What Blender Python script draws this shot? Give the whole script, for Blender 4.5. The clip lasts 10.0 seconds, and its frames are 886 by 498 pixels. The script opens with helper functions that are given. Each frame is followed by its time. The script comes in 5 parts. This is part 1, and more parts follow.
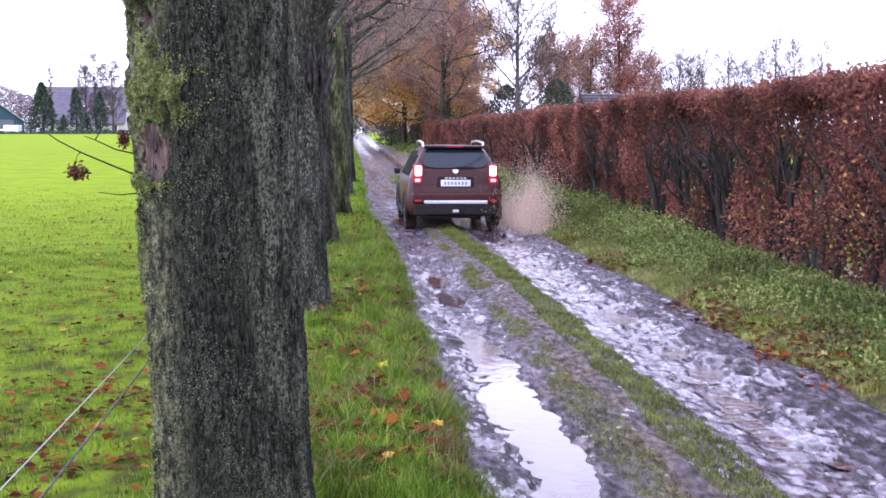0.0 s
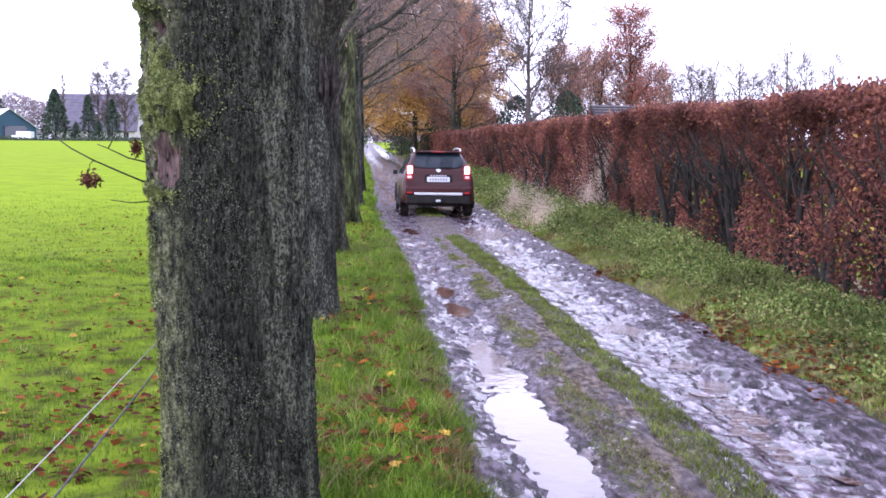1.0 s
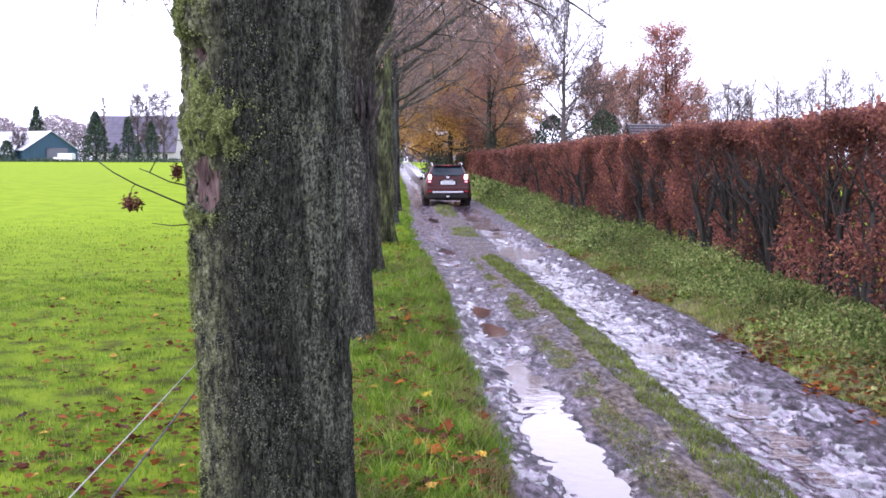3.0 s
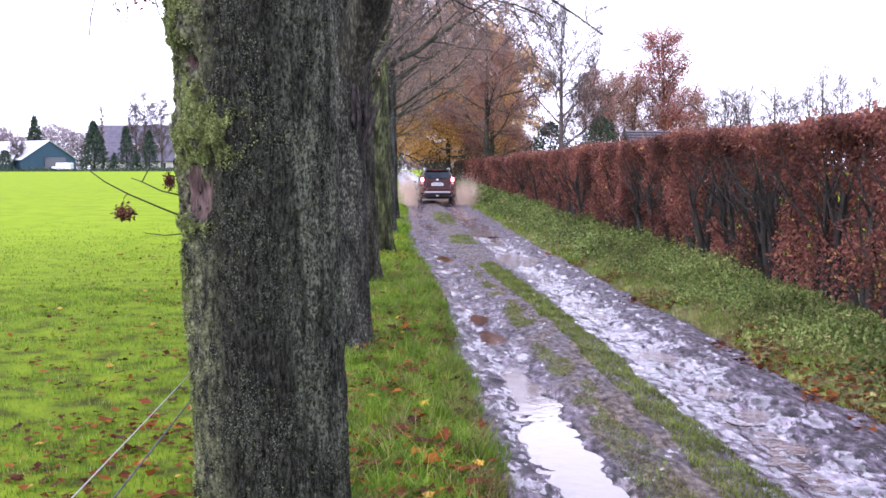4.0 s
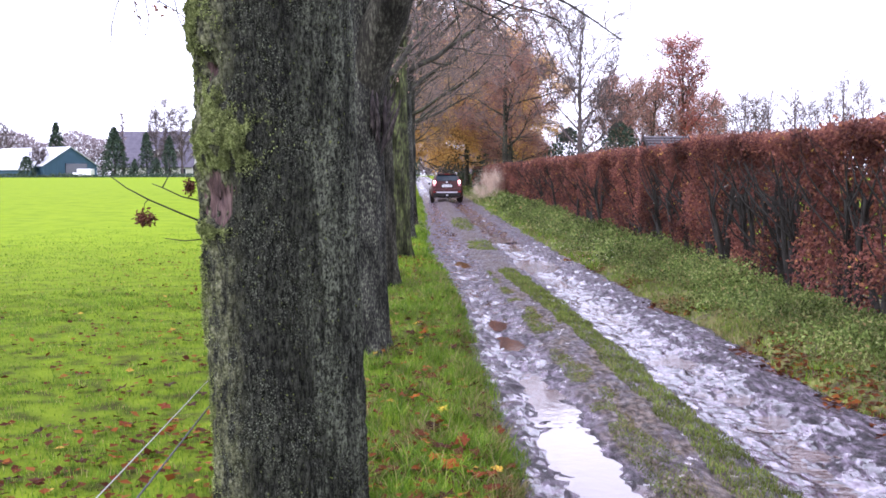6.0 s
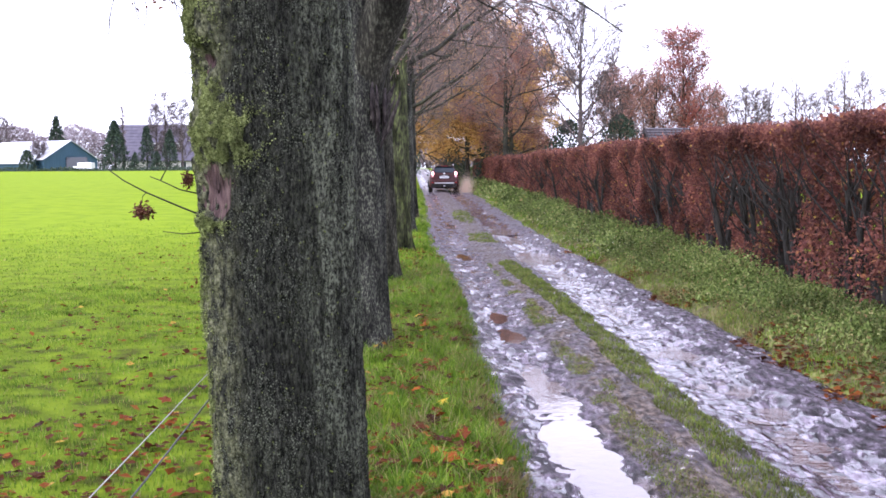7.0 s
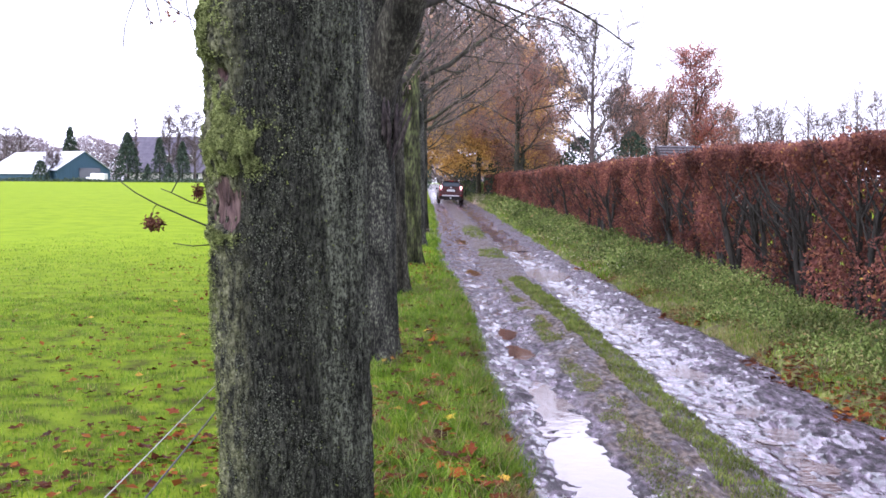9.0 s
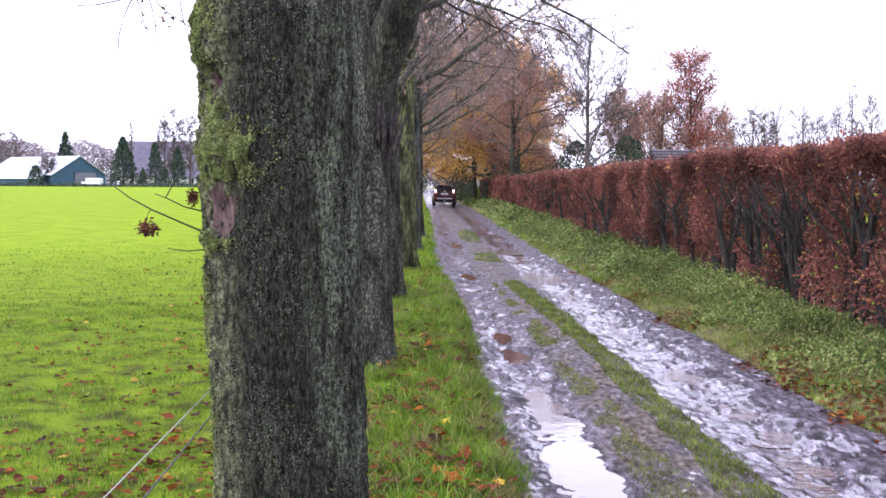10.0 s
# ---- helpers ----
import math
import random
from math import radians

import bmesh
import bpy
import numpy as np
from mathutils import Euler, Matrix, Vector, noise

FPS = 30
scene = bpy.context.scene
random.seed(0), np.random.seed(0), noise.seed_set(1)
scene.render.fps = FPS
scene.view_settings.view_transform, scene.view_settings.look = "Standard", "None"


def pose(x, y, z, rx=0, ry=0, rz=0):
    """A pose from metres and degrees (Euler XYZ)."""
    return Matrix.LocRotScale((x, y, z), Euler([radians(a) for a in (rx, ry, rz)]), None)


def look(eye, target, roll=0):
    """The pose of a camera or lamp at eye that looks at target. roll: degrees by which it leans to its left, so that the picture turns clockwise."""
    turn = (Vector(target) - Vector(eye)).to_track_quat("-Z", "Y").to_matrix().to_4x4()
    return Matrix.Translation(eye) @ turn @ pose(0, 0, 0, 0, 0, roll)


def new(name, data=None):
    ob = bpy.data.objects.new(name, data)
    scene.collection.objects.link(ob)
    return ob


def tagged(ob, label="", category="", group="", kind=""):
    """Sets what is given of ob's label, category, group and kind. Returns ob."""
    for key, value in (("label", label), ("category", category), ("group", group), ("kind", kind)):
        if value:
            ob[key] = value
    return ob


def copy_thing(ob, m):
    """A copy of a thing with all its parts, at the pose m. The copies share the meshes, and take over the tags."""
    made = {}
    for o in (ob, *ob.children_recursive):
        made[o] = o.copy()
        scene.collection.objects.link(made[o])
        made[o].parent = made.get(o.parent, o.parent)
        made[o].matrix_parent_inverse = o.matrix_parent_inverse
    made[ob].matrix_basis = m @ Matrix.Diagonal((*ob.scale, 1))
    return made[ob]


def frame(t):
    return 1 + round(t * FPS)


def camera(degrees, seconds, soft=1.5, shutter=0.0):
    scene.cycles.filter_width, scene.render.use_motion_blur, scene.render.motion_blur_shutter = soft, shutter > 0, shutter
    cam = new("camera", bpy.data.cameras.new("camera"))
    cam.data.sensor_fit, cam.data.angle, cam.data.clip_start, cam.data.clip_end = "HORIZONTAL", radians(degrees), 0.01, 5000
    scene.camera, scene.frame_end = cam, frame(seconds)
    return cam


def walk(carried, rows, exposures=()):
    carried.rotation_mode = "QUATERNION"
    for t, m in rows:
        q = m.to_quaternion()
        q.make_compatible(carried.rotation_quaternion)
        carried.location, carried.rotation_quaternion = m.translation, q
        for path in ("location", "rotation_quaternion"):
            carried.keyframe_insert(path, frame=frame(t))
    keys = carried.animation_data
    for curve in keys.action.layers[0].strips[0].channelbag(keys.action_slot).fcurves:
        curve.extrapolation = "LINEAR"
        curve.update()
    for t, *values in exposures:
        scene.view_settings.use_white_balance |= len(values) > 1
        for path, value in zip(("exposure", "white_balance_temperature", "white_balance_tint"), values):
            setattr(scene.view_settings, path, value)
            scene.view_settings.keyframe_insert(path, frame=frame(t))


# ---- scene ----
cam = camera(46.3, 10.0, 1.65)
PATH = [
    (0, (-0.025, -0.041, 1.827), (0.153, 1.939, 1.604), 0.0),
    (0.5, (-0.029, -0.081, 1.83), (0.147, 1.9, 1.617), 0.9),
    (1, (-0.023, -0.067, 1.832), (0.137, 1.916, 1.628), 0.5),
    (1.5, (-0.025, -0.075, 1.842), (0.1, 1.914, 1.675), 0.6),
    (2, (-0.026, -0.098, 1.843), (0.086, 1.892, 1.675), 0.6),
    (2.5, (-0.03, -0.095, 1.843), (0.064, 1.895, 1.672), 0.4),
    (4, (-0.01, -0.061, 1.845), (0.084, 1.931, 1.692), -0.1),
    (4.5, (-0.004, -0.051, 1.843), (0.079, 1.942, 1.693), -0.3),
    (5, (-0.004, -0.044, 1.842), (0.06, 1.95, 1.7), -0.3),
    (5.5, (-0.012, -0.069, 1.845), (0.046, 1.925, 1.705), -0.1),
    (7, (-0.007, -0.042, 1.842), (0.05, 1.952, 1.686), -0.3),
    (7.5, (-0.003, -0.047, 1.842), (0.042, 1.946, 1.678), -0.5),
    (8, (-0.003, -0.038, 1.843), (0.046, 1.957, 1.702), -0.1),
    (8.5, (0.002, -0.043, 1.843), (0.046, 1.952, 1.71), 0.2),
    (9, (0.001, -0.054, 1.844), (0.038, 1.942, 1.717), 0.4),
    (9.5, (0.005, -0.059, 1.845), (0.044, 1.937, 1.722), 0.4),
    (10, (0.008, -0.065, 1.846), (0.053, 1.931, 1.727), 0.3),
]
walk(cam, [(t, look(eye, target, roll)) for t, eye, target, roll in PATH], ((0.0, 1.75, 5450, 32), (4.0, 1.75, 5620, 29), (10.0, 1.75, 5670, 27)))


# ---- light ----
world = bpy.data.worlds.new("overcast_sky")
scene.world = world
world.use_nodes = True
wn, wl = world.node_tree.nodes, world.node_tree.links
sky = wn.new("ShaderNodeTexSky")
sky.sky_type = "NISHITA"
sky.sun_disc = False
sky.sun_elevation = radians(32)
sky.sun_rotation = radians(250)
sky.dust_density = 1.0
grey = wn.new("ShaderNodeHueSaturation")
grey.inputs["Saturation"].default_value = 0.12
wl.new(sky.outputs[0], grey.inputs["Color"])
cloud = wn.new("ShaderNodeMix")
cloud.data_type = "RGBA"
cloud.inputs["Factor"].default_value = 0.8
cloud.inputs[7].default_value = (6.6, 6.7, 7.0, 1)
wl.new(grey.outputs[0], cloud.inputs[6])
wl.new(cloud.outputs[2], wn["Background"].inputs["Color"])
wn["Background"].inputs["Strength"].default_value = 0.15
sun_data = bpy.data.lights.new("sun", "SUN")
sun_data.energy, sun_data.angle, sun_data.color = 0.8, radians(25), (1.0, 0.97, 0.92)
sun = new("sun", sun_data)
sun.matrix_world = look((-30, -10, 25), (0, 12, 0))


# ---- small tools ----
def vnoise(p, seed=0):
    """Smooth value noise, 0 to 1, for an array of points."""
    p = np.asarray(p, float) + seed * 17.3
    i = np.floor(p)
    f = p - i
    f = f * f * (3 - 2 * f)

    def h(dx, dy, dz):
        q = (i[:, 0] + dx) * 127.1 + (i[:, 1] + dy) * 311.7 + (i[:, 2] + dz) * 74.7
        s = np.sin(q) * 43758.5453
        return s - np.floor(s)
    x0 = h(0, 0, 0) * (1 - f[:, 0]) + h(1, 0, 0) * f[:, 0]
    x1 = h(0, 1, 0) * (1 - f[:, 0]) + h(1, 1, 0) * f[:, 0]
    x2 = h(0, 0, 1) * (1 - f[:, 0]) + h(1, 0, 1) * f[:, 0]
    x3 = h(0, 1, 1) * (1 - f[:, 0]) + h(1, 1, 1) * f[:, 0]
    y0 = x0 * (1 - f[:, 1]) + x1 * f[:, 1]
    y1 = x2 * (1 - f[:, 1]) + x3 * f[:, 1]
    return y0 * (1 - f[:, 2]) + y1 * f[:, 2]


def n2(x, y, sx, sy, seed=0):
    """Value noise over the ground, -1 to 1, with cells of sx by sy metres."""
    x, y = np.broadcast_arrays(np.asarray(x, float), np.asarray(y, float))
    p = np.stack([x.ravel() / sx, y.ravel() / sy, np.zeros(x.size)], 1)
    return (vnoise(p, seed) * 2 - 1).reshape(x.shape)


def ss(a, b, v):
    t = np.clip((np.asarray(v, float) - a) / (b - a), 0, 1)
    return t * t * (3 - 2 * t)


def bell(v, c, w):
    return np.exp(-((np.asarray(v, float) - c) / w) ** 2)


class Soup:
    """Gathers vertices and faces for one mesh."""

    def __init__(self):
        self.v, self.f, self.n = [], [], 0

    def add(self, v, f):
        self.v.append(np.asarray(v, float))
        self.f.extend((np.asarray(f) + self.n).tolist())
        self.n += len(v)
        return self

    def mesh(self, name, smooth=False):
        me = bpy.data.meshes.new(name)
        me.from_pydata(np.concatenate(self.v).tolist(), [], self.f)
        if smooth:
            me.polygons.foreach_set("use_smooth", [True] * len(me.polygons))
        me.update()
        return me


def grid(xs, ys, zfun):
    """A sheet over the given lines of x and y."""
    X, Y = np.meshgrid(xs, ys)
    v = np.stack([X.ravel(), Y.ravel(), zfun(X, Y).ravel()], 1)
    a = np.arange(len(ys) - 1)[:, None] * len(xs) + np.arange(len(xs) - 1)[None]
    a = a.ravel()
    return v, np.stack([a, a + 1, a + 1 + len(xs), a + len(xs)], 1)


def tube(pts, rad, sides=5, cap=False):
    pts, rad = np.asarray(pts, float), np.asarray(rad, float)
    k = len(pts)
    d = np.gradient(pts, axis=0)
    d /= np.linalg.norm(d, axis=1)[:, None] + 1e-9
    ref = np.array((0.31, 0.87, 0.38)) if abs(d[0, 2]) > 0.7 else np.array((0.1, 0.2, 0.97))
    a = np.cross(d, ref)
    a /= np.linalg.norm(a, axis=1)[:, None] + 1e-9
    b = np.cross(d, a)
    t = np.linspace(0, 2 * math.pi, sides, endpoint=False)
    v = pts[:, None] + rad[:, None, None] * (np.cos(t)[None, :, None] * a[:, None] + np.sin(t)[None, :, None] * b[:, None])
    i = np.arange(k - 1)[:, None] * sides + np.arange(sides)[None]
    j = np.arange(k - 1)[:, None] * sides + (np.arange(sides)[None] + 1) % sides
    f = np.stack([i, j, j + sides, i + sides], 2).reshape(-1, 4)
    f = f.tolist()
    if cap:
        f += [list(range(sides))[::-1], list(range((k - 1) * sides, k * sides))]
    return v.reshape(-1, 3), f


class TubeSoup(Soup):
    def tube(self, pts, rad, sides=5, cap=False):
        v, f = tube(pts, rad, sides, cap)
        self.v.append(v)
        self.f.extend([[a + self.n for a in q] for q in f])
        self.n += len(v)
        return self


def leaves(rng, P, size, aspect=0.6, fold=0.18, droop=0.0, lie=0.0):
    """Folded leaf blades, one at each point; lie=1 lays them flat on the ground."""
    n = len(P)
    size = np.broadcast_to(size, (n,)) * rng.uniform(0.7, 1.25, n)
    a = rng.normal(size=(n, 3))
    a[:, 2] = a[:, 2] * (1 - lie) - droop
    a /= np.linalg.norm(a, axis=1)[:, None] + 1e-9
    r = rng.normal(size=(n, 3))
    if lie:
        r = r * (1 - lie) + np.array((0, 0, 1.0)) * lie + rng.normal(size=(n, 3)) * 0.15
    b = np.cross(a, r)
    b /= np.linalg.norm(b, axis=1)[:, None] + 1e-9
    c = np.cross(b, a)
    L = size[:, None]
    w = L * aspect / 2
    v = np.stack([P, P + a * L * 0.45 + b * w + c * L * fold, P + a * L + c * L * 0.06, P + a * L * 0.45 - b * w + c * L * fold], 1)
    i = np.arange(n) * 4
    f = np.stack([np.stack([i, i + 1, i + 2], 1), np.stack([i, i + 2, i + 3], 1)], 1).reshape(-1, 3)
    return v.reshape(-1, 3), f


def blades(rng, P, h, w, lean=0.35):
    """Grass blades of two faces each, bent over at the tip."""
    n = len(P)
    h = np.broadcast_to(h, (n,)) * rng.uniform(0.55, 1.3, n)
    t = rng.uniform(0, 2 * math.pi, n)
    side = np.stack([np.cos(t), np.sin(t), np.zeros(n)], 1) * (np.broadcast_to(w, (n,)) / 2)[:, None]
    u = rng.uniform(0, 2 * math.pi, n)
    out = np.stack([np.cos(u), np.sin(u), np.zeros(n)], 1) * (h * rng.uniform(0.1, 1, n) * lean * 2)[:, None]
    up = np.stack([np.zeros(n), np.zeros(n), h], 1)
    v = np.stack([P - side, P + side, P + out * 0.35 + up * 0.6 + side * 0.7, P + out * 0.35 + up * 0.6 - side * 0.7, P + out + up], 1)
    i = np.arange(n) * 5
    q = np.stack([i, i + 1, i + 2, i + 3], 1).tolist()
    t3 = np.stack([i + 3, i + 2, i + 4], 1).tolist()
    return v.reshape(-1, 3), q + t3


def add_mixed(soup, v, f):
    soup.v.append(v)
    soup.f.extend([[a + soup.n for a in q] for q in f])
    soup.n += len(v)


def part(name, me, material, parent=None, label="", kind=""):
    """Links a mesh as one object under a thing or a part."""
    if isinstance(me, bmesh.types.BMesh):
        bm, me = me, bpy.data.meshes.new(name)
        bm.to_mesh(me)
        bm.free()
    if material and not me.materials:
        me.materials.append(material)
    ob = new(name, me)
    ob.parent = parent
    return tagged(ob, label, kind=kind)


def thing(name, label, category, at=None, group="", kind=""):
    ob = new(name)
    ob.empty_display_size = 0.1
    if at is not None:
        ob.matrix_basis = at
    return tagged(ob, label, category, group, kind)


def box(x0, y0, z0, x1, y1, z1, bevel=0.0, segs=2):
    bm = bmesh.new()
    bmesh.ops.create_cube(bm, size=1, matrix=Matrix.Translation(((x0 + x1) / 2, (y0 + y1) / 2, (z0 + z1) / 2)) @ Matrix.Diagonal((x1 - x0, y1 - y0, z1 - z0, 1)))
    if bevel:
        bmesh.ops.bevel(bm, geom=bm.edges[:], offset=bevel, segments=segs, affect="EDGES", profile=0.6)
    return bm


# ---- materials ----
COLOUR_SCALE = 0.74  # all ramp colours are scaled down a good quarter to balance the exposure

def ramp(nodes, stops):
    r = nodes.new("ShaderNodeValToRGB")
    e = r.color_ramp.elements
    while len(e) < len(stops):
        e.new(0.5)
    for el, (p, c) in zip(e, stops):
        el.position = p
        el.color = (*(min(v, 0.98) * COLOUR_SCALE for v in c), 1)
    return r


def surface(name, stops, scale=4.0, rough=(0.6, 0.9), bump=0.3, bump_scale=40.0, stretch=(1, 1, 1), metal=0.0, spec=0.12, detail=6.0, coat=0.0, distance=0.02, stain=0.0):
    """A rough natural surface: colours by noise, gloss by noise, fine relief; stain is the scale of larger light and dark patches."""
    m = bpy.data.materials.new(name)
    m.use_nodes = True
    n, l = m.node_tree.nodes, m.node_tree.links
    p = n["Principled BSDF"]
    co = n.new("ShaderNodeTexCoord")
    mp = n.new("ShaderNodeMapping")
    mp.inputs["Scale"].default_value = stretch
    l.new(co.outputs["Object"], mp.inputs[0])
    a = n.new("ShaderNodeTexNoise")
    a.inputs["Scale"].default_value, a.inputs["Detail"].default_value = scale, detail
    a.inputs["Roughness"].default_value = 0.65
    l.new(mp.outputs[0], a.inputs["Vector"])
    r = ramp(n, stops)
    l.new(a.outputs["Fac"], r.inputs[0])
    l.new(r.outputs[0], p.inputs["Base Color"])
    if stain:
        big = n.new("ShaderNodeTexNoise")
        big.inputs["Scale"].default_value, big.inputs["Detail"].default_value = stain, 5.0
        l.new(mp.outputs[0], big.inputs["Vector"])
        amount = n.new("ShaderNodeMapRange")
        amount.inputs["From Min"].default_value, amount.inputs["From Max"].default_value = 0.36, 0.64
        amount.inputs["To Min"].default_value, amount.inputs["To Max"].default_value = 0.35, 1.9
        l.new(big.outputs["Fac"], amount.inputs["Value"])
        hsv = n.new("ShaderNodeHueSaturation")
        l.new(r.outputs[0], hsv.inputs["Color"])
        l.new(amount.outputs[0], hsv.inputs["Value"])
        l.new(hsv.outputs[0], p.inputs["Base Color"])
    b = n.new("ShaderNodeTexNoise")
    b.inputs["Scale"].default_value, b.inputs["Detail"].default_value = bump_scale, 4.0
    l.new(mp.outputs[0], b.inputs["Vector"])
    g = n.new("ShaderNodeMapRange")
    g.inputs["From Min"].default_value, g.inputs["From Max"].default_value = 0.3, 0.7
    g.inputs["To Min"].default_value, g.inputs["To Max"].default_value = rough
    l.new(b.outputs["Fac"], g.inputs["Value"])
    l.new(g.outputs[0], p.inputs["Roughness"])
    if bump:
        u = n.new("ShaderNodeBump")
        u.inputs["Strength"].default_value, u.inputs["Distance"].default_value = bump, distance
        l.new(b.outputs["Fac"], u.inputs["Height"])
        l.new(u.outputs[0], p.inputs["Normal"])
    p.inputs["Metallic"].default_value = metal
    p.inputs["Specular IOR Level"].default_value = spec
    p.inputs["Coat Weight"].default_value = coat
    return m


def foliage(name, stops, rough=0.5, through_light=0.35, spec=0.15, patch=0.9, swing=(0.7, 1.25)):
    """Leaves or blades, each with its own colour, that let some light through."""
    m = bpy.data.materials.new(name)
    m.use_nodes = True
    n, l = m.node_tree.nodes, m.node_tree.links
    p = n["Principled BSDF"]
    geo = n.new("ShaderNodeNewGeometry")
    r = ramp(n, stops)
    l.new(geo.outputs["Random Per Island"], r.inputs[0])
    co = n.new("ShaderNodeTexCoord")
    a = n.new("ShaderNodeTexNoise")
    a.inputs["Scale"].default_value, a.inputs["Detail"].default_value = patch, 3.0
    l.new(co.outputs["Object"], a.inputs["Vector"])
    k = n.new("ShaderNodeMapRange")
    k.inputs["From Min"].default_value, k.inputs["From Max"].default_value = 0.3, 0.7
    k.inputs["To Min"].default_value, k.inputs["To Max"].default_value = swing
    l.new(a.outputs["Fac"], k.inputs["Value"])
    hsv = n.new("ShaderNodeHueSaturation")
    l.new(r.outputs[0], hsv.inputs["Color"])
    l.new(k.outputs[0], hsv.inputs["Value"])
    l.new(hsv.outputs[0], p.inputs["Base Color"])
    p.inputs["Roughness"].default_value = rough
    p.inputs["Specular IOR Level"].default_value = spec
    tr = n.new("ShaderNodeBsdfTranslucent")
    l.new(hsv.outputs[0], tr.inputs["Color"])
    mix = n.new("ShaderNodeMixShader")
    mix.inputs[0].default_value = through_light
    l.new(p.outputs[0], mix.inputs[1])
    l.new(tr.outputs[0], mix.inputs[2])
    l.new(mix.outputs[0], n["Material Output"].inputs["Surface"])
    return m


def plain(name, colour, rough=0.5, metal=0.0, spec=0.5, coat=0.0, glow=0.0, glow_colour=None):
    m = bpy.data.materials.new(name)
    m.use_nodes = True
    p = m.node_tree.nodes["Principled BSDF"]
    p.inputs["Base Color"].default_value = (*colour, 1)
    p.inputs["Roughness"].default_value, p.inputs["Metallic"].default_value = rough, metal
    p.inputs["Specular IOR Level"].default_value, p.inputs["Coat Weight"].default_value = spec, coat
    if glow:
        p.inputs["Emission Color"].default_value = (*(glow_colour or colour), 1)
        p.inputs["Emission Strength"].default_value = glow
    return m


M_FIELD = surface("field_grass", [(0.25, (0.14, 0.215, 0.008)), (0.5, (0.205, 0.30, 0.010)), (0.75, (0.27, 0.36, 0.014))], scale=1.1, rough=(0.9, 1.0), bump=0.8, bump_scale=45, spec=0.03)
n_f, l_f = M_FIELD.node_tree.nodes, M_FIELD.node_tree.links
# darker patchy turf nearby, blending into the meadow colour from y 8 to 30
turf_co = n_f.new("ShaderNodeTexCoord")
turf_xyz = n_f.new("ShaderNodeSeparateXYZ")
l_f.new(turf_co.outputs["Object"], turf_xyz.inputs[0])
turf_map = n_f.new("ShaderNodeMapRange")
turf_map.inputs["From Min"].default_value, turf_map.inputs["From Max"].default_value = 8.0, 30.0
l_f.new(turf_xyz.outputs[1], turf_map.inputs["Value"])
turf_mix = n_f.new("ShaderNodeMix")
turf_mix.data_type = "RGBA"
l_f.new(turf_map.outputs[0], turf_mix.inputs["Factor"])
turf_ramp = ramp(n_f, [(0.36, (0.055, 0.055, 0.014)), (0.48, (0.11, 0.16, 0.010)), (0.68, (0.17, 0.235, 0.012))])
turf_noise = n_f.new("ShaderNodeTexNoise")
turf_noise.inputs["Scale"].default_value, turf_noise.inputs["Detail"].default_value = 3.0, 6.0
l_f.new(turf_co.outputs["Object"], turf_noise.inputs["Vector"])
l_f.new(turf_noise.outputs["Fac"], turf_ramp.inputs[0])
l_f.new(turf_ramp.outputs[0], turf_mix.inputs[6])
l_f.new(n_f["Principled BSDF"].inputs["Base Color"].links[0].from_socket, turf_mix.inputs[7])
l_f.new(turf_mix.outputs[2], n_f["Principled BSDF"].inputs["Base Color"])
M_MAUVE = foliage("withered_leaves", [(0.0, (0.22, 0.13, 0.11)), (0.5, (0.42, 0.25, 0.20)), (1.0, (0.62, 0.40, 0.26))], 0.6, 0.4)
# distance haze is put into this bark colour, paler than the near bark
M_HAZE_BARK = surface("haze_tinted_bark", [(0.3, (0.07, 0.055, 0.052)), (0.7, (0.15, 0.12, 0.11))], scale=4, rough=(0.7, 0.9), bump=0.3, bump_scale=20)
M_GRASS = foliage("grass_blades", [(0.0, (0.06, 0.13, 0.012)), (0.5, (0.155, 0.28, 0.022)), (0.86, (0.28, 0.41, 0.035)), (0.93, (0.36, 0.37, 0.10)), (1.0, (0.42, 0.34, 0.14))], 0.5, 0.45, 0.1, 2.8, (0.4, 1.4))
M_STRAW = foliage("dry_grass_blades", [(0.0, (0.12, 0.10, 0.03)), (0.5, (0.20, 0.17, 0.06)), (1.0, (0.36, 0.30, 0.14))], 0.6, 0.3)
M_WEED = foliage("weed_leaves", [(0.0, (0.06, 0.085, 0.02)), (0.4, (0.14, 0.20, 0.045)), (0.8, (0.27, 0.35, 0.09)), (0.95, (0.40, 0.43, 0.16)), (1.0, (0.40, 0.27, 0.12))], 0.5, 0.4, 0.1, 1.0, (0.4, 1.5))
M_TRACK = foliage("muddied_grass_blades", [(0.0, (0.08, 0.08, 0.025)), (0.4, (0.16, 0.21, 0.035)), (0.8, (0.25, 0.34, 0.06)), (1.0, (0.34, 0.28, 0.13))], 0.5, 0.4, 0.1, 3.0, (0.5, 1.3))
